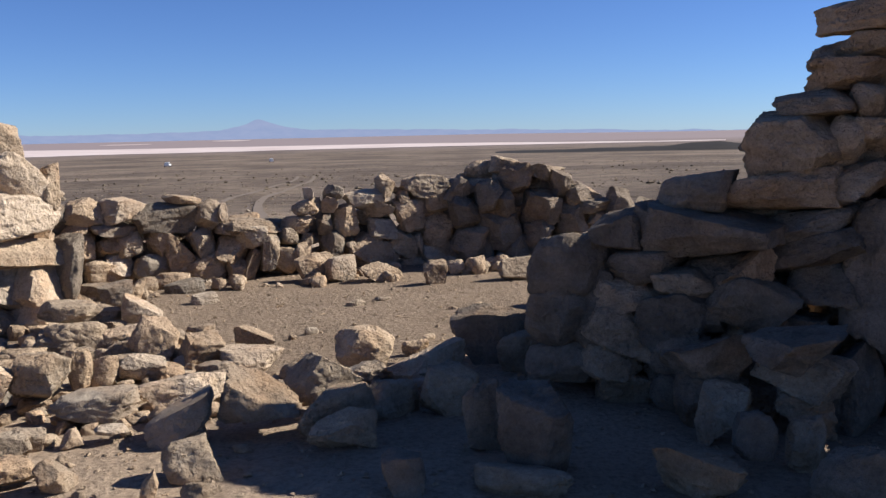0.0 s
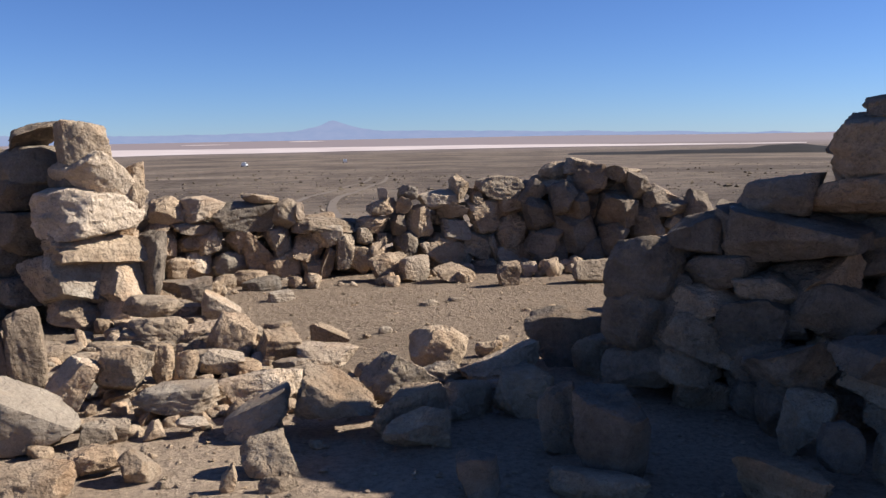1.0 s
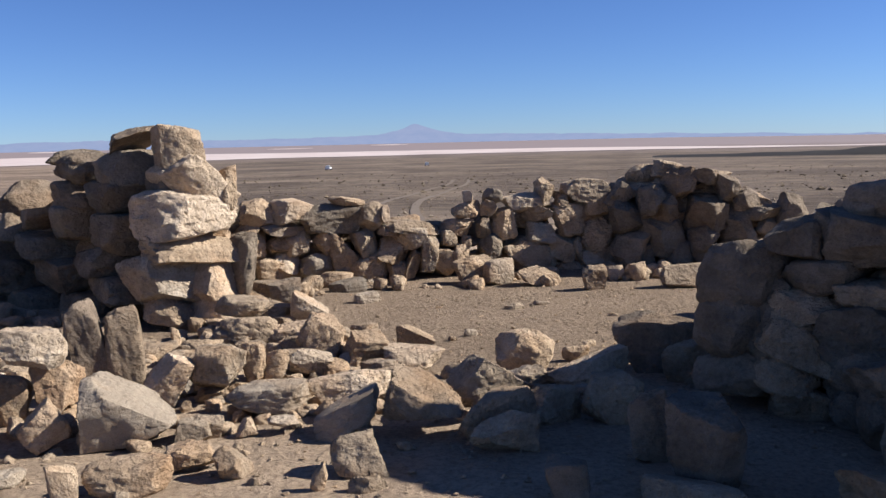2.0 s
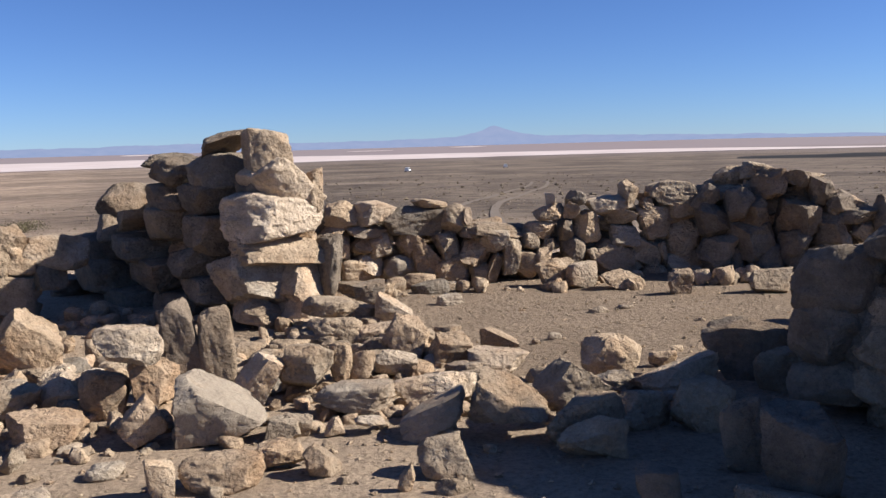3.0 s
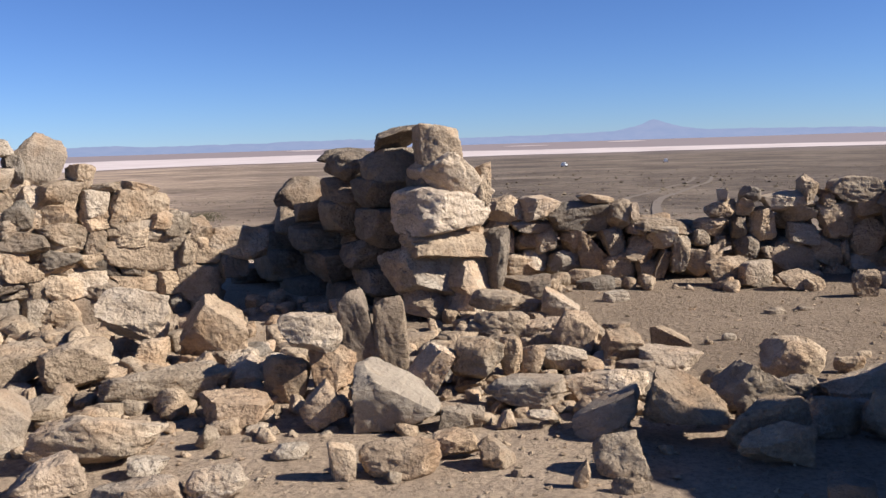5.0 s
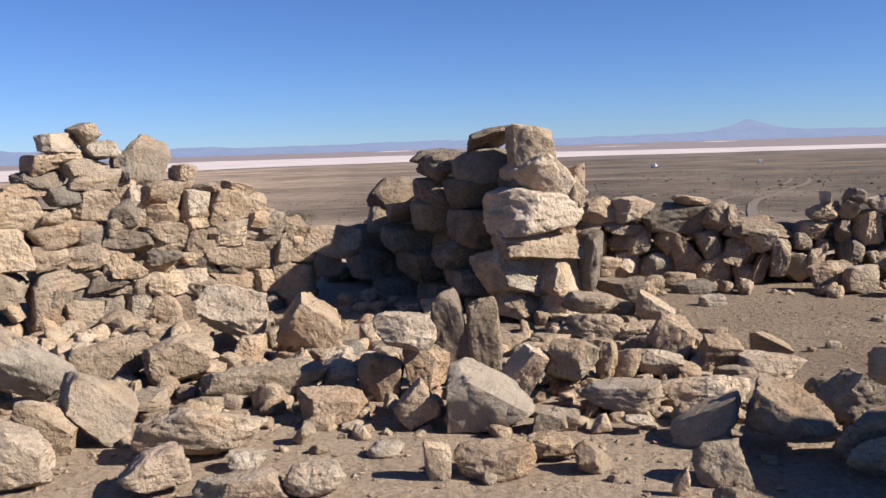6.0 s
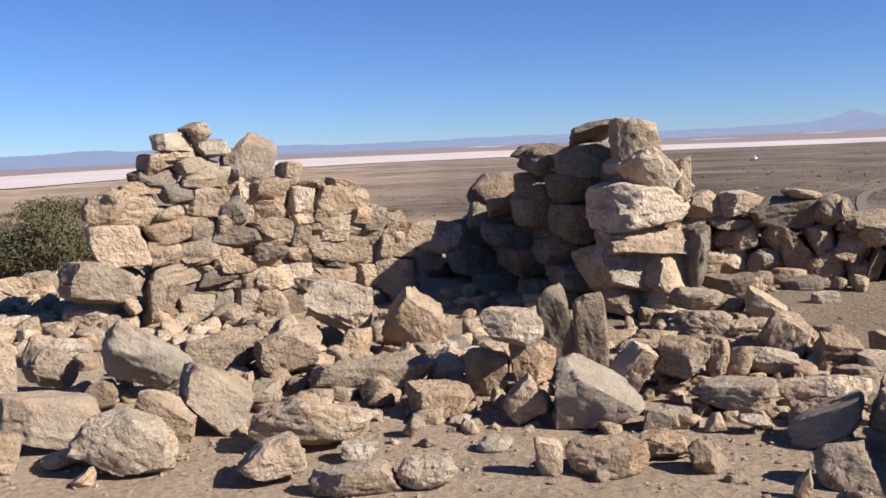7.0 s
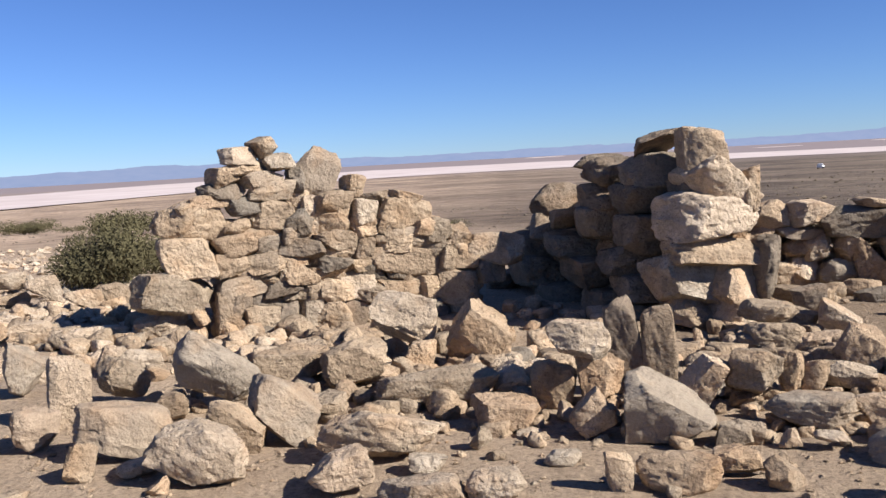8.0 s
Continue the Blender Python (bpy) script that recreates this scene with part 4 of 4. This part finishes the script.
stone(sunlit_wall, -3.903, 8.809, 0.223, 0.549, 0.421, 0.535, 37, -4, "jagged")
stone(sunlit_wall, -5.654, 7.209, 0.179, 0.267, 0.363, 0.61, 46, -5, "upright")
stone(sunlit_wall, -5.43, 7.453, 0.091, 0.374, 0.348, 0.405, 49, -1, "upright")
stone(sunlit_wall, -5.241, 7.646, 0.109, 0.212, 0.34, 0.389, 34, -4, "upright")
stone(sunlit_wall, -5.079, 7.807, 0.113, 0.267, 0.34, 0.453, 51, -5, "upright")
stone(sunlit_wall, -4.815, 8.069, 0.06, 0.488, 0.37, 0.427, 41, -1, "upright")
stone(sunlit_wall, -5.828, 6.983, 0.262, 0.153, 0.34, 0.198, 55, 20, "jagged")
stone(sunlit_wall, -3.942, 8.737, 0.635, 0.192, 0.34, 0.378, 48, -4, "upright")
stone(sunlit_wall, -3.803, 8.83, 0.781, 0.272, 0.34, 0.347, 27, 0, "jagged")
stone(sunlit_wall, -3.493, 9.053, 0.667, 0.66, 0.383, 0.352, 24, -8, "block")
stone(sunlit_wall, -3.795, 8.838, 0.588, 0.377, 0.34, 0.228, 36, -5, "upright")
stone(sunlit_wall, -3.558, 8.995, 0.429, 0.36, 0.34, 0.281, 41, -2, "slab")
stone(sunlit_wall, -3.767, 8.861, 0.268, 0.363, 0.34, 0.42, 36, 3, "jagged")
stone(sunlit_wall, -4.474, 8.342, 0.176, 0.32, 0.34, 0.25, 44, 1, "upright")


# ---- wall cores: the hearting stones behind the faces ----
def core_row(wall, x0, y0, x1, y1, tops, thick, size):
    """Hearting between two ends of a wall; tops: heights along it."""
    length = math.hypot(x1 - x0, y1 - y0)
    n = max(2, int(length / size))
    nx, ny = -(y1 - y0) / length, (x1 - x0) / length
    for i in range(n):
        f = (i + 0.5) / n
        q = f * (len(tops) - 1)
        k = min(int(q), len(tops) - 2)
        top = tops[k] + (tops[k + 1] - tops[k]) * (q - k)
        z = 0.0
        while z < top - 0.06:
            h = min(size * dice.uniform(0.5, 0.85), top - z + 0.04)
            side = dice.uniform(-0.5, 0.5) * thick
            stone(wall, x0 + (x1 - x0) * f + nx * side + dice.uniform(-0.05, 0.05), y0 + (y1 - y0) * f + ny * side, z + h / 2,
                  size * dice.uniform(1.0, 1.4), size * dice.uniform(0.9, 1.3), h * 1.2, math.degrees(math.atan2(y1 - y0, x1 - x0)) + dice.uniform(-30, 30), dice.uniform(-16, 16), dice.choice(("block", "jagged", "round", "jagged")), "grey" if dice.random() < 0.3 else "tan")
            z += h * 0.92


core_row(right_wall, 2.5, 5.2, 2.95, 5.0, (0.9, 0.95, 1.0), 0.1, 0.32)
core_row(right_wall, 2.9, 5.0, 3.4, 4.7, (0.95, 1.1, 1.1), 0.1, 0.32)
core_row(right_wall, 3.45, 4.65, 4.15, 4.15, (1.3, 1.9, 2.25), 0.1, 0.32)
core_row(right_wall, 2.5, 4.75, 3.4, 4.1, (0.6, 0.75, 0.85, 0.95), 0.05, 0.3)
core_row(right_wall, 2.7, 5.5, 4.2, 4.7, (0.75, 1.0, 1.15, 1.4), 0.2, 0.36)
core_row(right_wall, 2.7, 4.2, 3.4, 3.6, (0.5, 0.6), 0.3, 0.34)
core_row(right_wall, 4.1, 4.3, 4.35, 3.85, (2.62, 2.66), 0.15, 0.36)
# unseen stretch past the right edge, added to shade the near ground
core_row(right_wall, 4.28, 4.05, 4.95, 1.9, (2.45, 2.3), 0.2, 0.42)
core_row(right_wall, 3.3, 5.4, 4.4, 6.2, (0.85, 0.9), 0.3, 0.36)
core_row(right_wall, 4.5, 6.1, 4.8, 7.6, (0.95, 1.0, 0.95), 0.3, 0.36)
core_row(far_wall, -1.1, 11.0, 1.9, 11.0, (0.75, 0.8, 0.75, 0.6, 0.55), 0.2, 0.36)
core_row(far_wall, 1.9, 11.1, 3.3, 11.0, (0.6, 0.8, 0.95), 0.2, 0.36)
core_row(far_wall, 3.3, 11.0, 5.6, 10.0, (0.9, 1.2, 1.25, 0.9, 0.7), 0.2, 0.36)
core_row(pillar_wall, -0.9, 8.6, -1.4, 8.65, (1.25, 1.4), 0.05, 0.36)
core_row(pillar_wall, -1.4, 8.75, -3.7, 10.8, (1.45, 1.25, 0.95, 0.65), 0.1, 0.36)
core_row(pillar_wall, -1.2, 8.95, -3.4, 10.95, (1.3, 1.15, 0.9, 0.6), 0.1, 0.4)
core_row(sunlit_wall, -5.8, 7.2, -3.7, 9.0, (1.0, 1.35, 1.4, 1.1, 1.0, 0.7), 0.15, 0.34)


# ---- smaller rubble filling the heaps between the fallen stones ----
def rubble_along(x0, y0, x1, y1, half, count, lo, hi):
    for _ in range(count):
        f, s = dice.random(), max(-1.0, min(1.0, dice.gauss(0, 0.5))) * half
        x, y = x0 + (x1 - x0) * f + dice.uniform(-0.1, 0.1), y0 + (y1 - y0) * f + s
        w = lo + (hi - lo) * dice.random() ** 1.8
        h = w * dice.uniform(0.45, 0.8)
        rock(x, y, h * 0.32, w, w * dice.uniform(0.6, 0.95), h, dice.uniform(-180, 180), dice.uniform(-14, 14), dice.choice(("jagged", "jagged", "block", "slab", "round")))


rubble_along(-5.2, 6.4, -3.0, 6.4, 0.6, 40, 0.12, 0.32)
rubble_along(-3.0, 6.5, -1.2, 6.6, 0.6, 40, 0.12, 0.32)
rubble_along(-1.4, 6.2, 0.6, 6.0, 0.6, 56, 0.1, 0.3)
rubble_along(0.6, 5.5, 1.9, 5.2, 0.5, 26, 0.1, 0.27)
rubble_along(-5.2, 5.9, -2.4, 5.9, 0.4, 26, 0.12, 0.3)
rubble_along(-1.2, 7.6, 0.4, 7.4, 0.5, 24, 0.12, 0.34)


def heap(count, spots, lo, hi, material, label):
    """Uncounted rubble: many stones joined into one mesh, each of its own shape."""
    shapes = []
    for kind in ("jagged", "block", "round"):
        for var in range(4):
            me = rock_mesh(kind, 900 + 10 * KINDS.index(kind) + var, 5)
            shapes.append((np.array([v.co[:] for v in me.vertices]), np.array([p.vertices[:] for p in me.polygons])))
            bpy.data.meshes.remove(me)
    verts, faces, o = [], [], 0
    for _ in range(count):
        x0, y0, x1, y1, half = dice.choice(spots)
        f = dice.random()
        x, y = x0 + (x1 - x0) * f, y0 + (y1 - y0) * f + max(-1.0, min(1.0, dice.gauss(0, 0.55))) * half
        w = lo + (hi - lo) * dice.random() ** 1.7
        h = w * dice.uniform(0.45, 0.85)
        co, fa = shapes[dice.randrange(len(shapes))]
        m = np.array(pose(x, y, h * 0.3, dice.uniform(-15, 15), dice.uniform(-20, 20), dice.uniform(0, 360)).to_3x3())
        verts.append((co * (w, w * dice.uniform(0.6, 0.95), h)) @ m.T + (x, y, ground_height(x, y) + h * 0.3))
        faces.append(fa + o)
        o += len(co)
    me = mesh_from("rubble", np.concatenate(verts).tolist(), np.concatenate(faces).tolist())
    me.materials.append(material)
    return tagged(new("rubble", me), label, "rubble", kind="stuff")


heap(330, ((-6.4, 6.9, -4.2, 7.0, 0.6), (-4.2, 7.3, -1.6, 7.3, 0.7), (-1.7, 7.0, 0.3, 6.7, 0.6), (-8.8, 8.0, -5.8, 7.2, 1.1), (-8.8, 7.0, -5.5, 6.2, 0.8)), 0.1, 0.32, STONE, "loose tan stones heaped before the broken walls")
heap(300, ((-1.5, 6.1, 0.9, 5.5, 0.6), (-5.4, 6.0, -3.0, 5.8, 0.55), (-3.2, 6.0, -1.3, 6.0, 0.6), (0.6, 5.6, 1.9, 5.3, 0.5)), 0.06, 0.2, STONE, "small broken stones wedged between the fallen blocks")
heap(110, ((-1.0, 9.9, 3.5, 10.1, 0.35), (3.2, 10.2, 4.6, 9.7, 0.3), (-3.4, 8.9, -1.8, 8.2, 0.4)), 0.08, 0.28, STONE, "small fallen stones along the foot of the walls")


heap(60, ((-4.5, 4.6, 0.5, 4.4, 0.8),), 0.05, 0.14, STONE, "small broken stones on the open ground")
heap(90, ((-4.6, 5.2, -2.0, 5.2, 0.45), (-2.2, 5.3, 0.2, 5.2, 0.35)), 0.09, 0.24, STONE, "broken stones lying between the fallen blocks and the open ground")
heap(170, ((-9.5, 8.6, -6.2, 7.2, 1.0), (-8.5, 6.8, -5.6, 5.6, 0.7), (-5.6, 6.3, -3.5, 6.6, 0.5)), 0.08, 0.26, PALE, "pale broken stones strewn at the foot of the sunlit wall")


# ---- a faint vehicle track on the plain ----
def build_track():
    for side in (-0.75, 0.75):
        verts, faces, n = [], [], 60
        for i in range(n + 1):
            d = 15 + 75 * (i / n) ** 1.6
            az = radians(-5.2 + 1.6 * math.sin(d / 17.0) - 0.02 * (d - 15))
            x, y = -math.sin(az) * d, math.cos(az) * d
            for w in (-0.16, 0.16):
                wide = side + w * (1 + 0.3 * noise.noise((i * 0.4, side, 0)))
                verts.append((x + wide * math.cos(az), y + wide * math.sin(az), ground_height(x + wide * math.cos(az), y + wide * math.sin(az)) + 0.03))
        for i in range(n):
            faces.append((2 * i, 2 * i + 1, 2 * i + 3, 2 * i + 2))
        me = mesh_from("track", verts, faces)
        me.materials.append(DUST)
        tagged(new("track", me), "pale worn wheel rut crossing the gravel plain", "track", kind="structure")


build_track()


# ---- gravel and far stones ----
def scatter(name, count, where, lo, hi, material, label):
    rng = np.random.RandomState(3 + count)
    base = np.array([(1, 0, 0), (-1, 0, 0), (0, 1, 0), (0, -1, 0), (0, 0, 1), (0, 0, -1.0)])
    tri = [(0, 2, 4), (2, 1, 4), (1, 3, 4), (3, 0, 4), (2, 0, 5), (1, 2, 5), (3, 1, 5), (0, 3, 5)]
    verts, faces = [], []
    for _ in range(count):
        x, y = where(rng)
        s = lo + (hi - lo) * rng.rand() ** 2.5
        p = base * rng.uniform(0.6, 1.15, (6, 3)) + rng.normal(0, 0.18, (6, 3))
        a = rng.uniform(0, 6.28)
        rot = np.array([[math.cos(a), -math.sin(a), 0], [math.sin(a), math.cos(a), 0], [0, 0, 0.62]])
        p = p @ rot.T * s / 2 + (x, y, ground_height(x, y) + 0.12 * s)
        o = len(verts)
        verts += [tuple(v) for v in p]
        faces += [(q[0] + o, q[1] + o, q[2] + o) for q in tri]
    me = mesh_from(name, verts, faces, smooth=False)
    me.materials.append(material)
    return tagged(new(name, me), label, name, kind="stuff")


def ring(r0, r1, a0, a1, power=1.0):
    def pick(rng):
        r = r0 + (r1 - r0) * rng.rand() ** power
        a = radians(a0 + (a1 - a0) * rng.rand())
        return -math.sin(a) * r, math.cos(a) * r
    return pick


scatter("gravel", 9500, ring(2.2, 12.5, -48, 62), 0.012, 0.05, STONE, "small tan gravel strewn over the ground")
scatter("scattered_stones", 6500, ring(12.0, 90.0, -50, 65, 1.25), 0.03, 0.2, GREY, "grey-brown stones strewn over the open slope")
scatter("scrub_clumps", 1300, ring(45.0, 240.0, -50, 12, 1.1), 0.12, 0.55, TWIG, "low dark scrub clumps dotted over the plain")
scatter("pale_stones", 2200, ring(11.0, 34.0, 34, 66, 1.2), 0.06, 0.4, PALE, "pale stones strewn over the slope behind the wall")


# ---- shrubs ----
def shrub(x, y, wide, tall, leaves, label, seed, broad=1.0):
    rng = np.random.RandomState(seed)
    z0 = ground_height(x, y)
    root = new("shrub", None)
    root.location = (x, y, z0)
    bm = bmesh.new()
    for k in range(14):
        a, lean = rng.uniform(0, 6.28), rng.uniform(0.15, 0.8)
        top = Vector((math.cos(a) * lean * wide * 0.42, math.sin(a) * lean * wide * 0.42, tall * rng.uniform(0.5, 0.85)))
        turn = top.to_track_quat("Z", "Y").to_matrix().to_4x4()
        bmesh.ops.create_cone(bm, segments=5, radius1=0.014 * tall, radius2=0.004 * tall, depth=top.length, matrix=Matrix.Translation(top / 2) @ turn)
    part("stems", bm, TWIG, root)
    verts, faces = [], []
    lumps = [(rng.normal(0, 0.24, 3) * (wide, wide, 0), rng.uniform(0.55, 1.0)) for _ in range(12)]
    for _ in range(leaves):
        c, hgt = lumps[rng.randint(len(lumps))]
        d = rng.normal(0, 1, 3)
        d /= np.linalg.norm(d)
        rad = rng.rand() ** 0.45
        q = c + d * rad * (wide * 0.27, wide * 0.27, tall * 0.42 * hgt) + (0, 0, tall * 0.46 * hgt)
        if q[2] < 0.02:
            q[2] = abs(q[2]) + 0.02
        u = rng.normal(0, 1, 3)
        u /= np.linalg.norm(u)
        v = np.cross(u, d)
        v /= np.linalg.norm(v) + 1e-6
        ln, br = 0.03 * tall * rng.uniform(0.6, 1.6), 0.008 * tall * broad
        o = len(verts)
        verts += [tuple(q - u * ln), tuple(q + v * br), tuple(q + u * ln), tuple(q - v * br)]
        faces.append((o, o + 1, o + 2, o + 3))
    me = mesh_from("crown", verts, faces, smooth=False)
    me.materials.append(LEAF)
    crown = new("crown", me)
    crown.parent = root
    return tagged(root, label, "shrub", "desert shrubs")


shrub(-10.25, 10.5, 1.5, 1.25, 20000, "dense olive-green desert shrub behind the sunlit wall", 1)
shrub(-44.7, 40.0, 2.7, 1.2, 7000, "dark low desert shrub on the open slope", 2, 3.0)
shrub(-42.9, 42.0, 1.6, 0.6, 3000, "dark low desert shrub on the open slope", 3, 3.0)
shrub(-27.1, 29.4, 2.3, 1.35, 5000, "dark low desert shrub on the open slope", 7, 3.0)
shrub(-42.6, 50.4, 2.2, 0.9, 4000, "dark low desert shrub on the open slope", 5, 3.0)
shrub(-43.7, 54.7, 2.4, 0.8, 1500, "dark low desert shrub on the open slope", 8, 3.0)
shrub(-10.8, 25.5, 1.5, 0.5, 1500, "dark low desert shrub on the open slope", 4, 3.0)
shrub(-13.5, 21.5, 1.2, 0.45, 1200, "dark low desert shrub on the open slope", 6, 3.0)


# ---- two vehicles far out on the plain ----
def vehicle(az, d, heading, label):
    x, y = -math.sin(radians(az)) * d, math.cos(radians(az)) * d
    root = new("car", None)
    root.matrix_basis = pose(x, y, ground_height(x, y), 0, 0, heading)
    bm = bmesh.new()
    box_into(bm, 0, 0, 0.75, 4.4, 1.8, 0.75, 0.12)
    body = part("body", bm, WHITE, root)
    bm = bmesh.new()
    box_into(bm, -0.5, 0, 1.42, 2.6, 1.6, 0.62, 0.15)
    part("cabin", bm, WHITE, root)
    for sy in (-0.81, 0.81):
        bm = bmesh.new()
        box_into(bm, -0.5, sy, 1.42, 2.2, 0.03, 0.4)
        part("window", bm, GLASSY, root)
        for sx in (-1.35, 1.35):
            bm = bmesh.new()
            bmesh.ops.create_cone(bm, cap_ends=True, segments=20, radius1=0.38, radius2=0.38, depth=0.26, matrix=pose(sx, sy, 0.38, 90))
            part("wheel", bm, RUBBER, root)
    return tagged(root, label, "car", "vehicles on the plain")


vehicle(0.25, 345, 80, "white off-road car far out on the brown plain")
vehicle(-5.95, 420, 85, "white off-road car far off on the plain track")
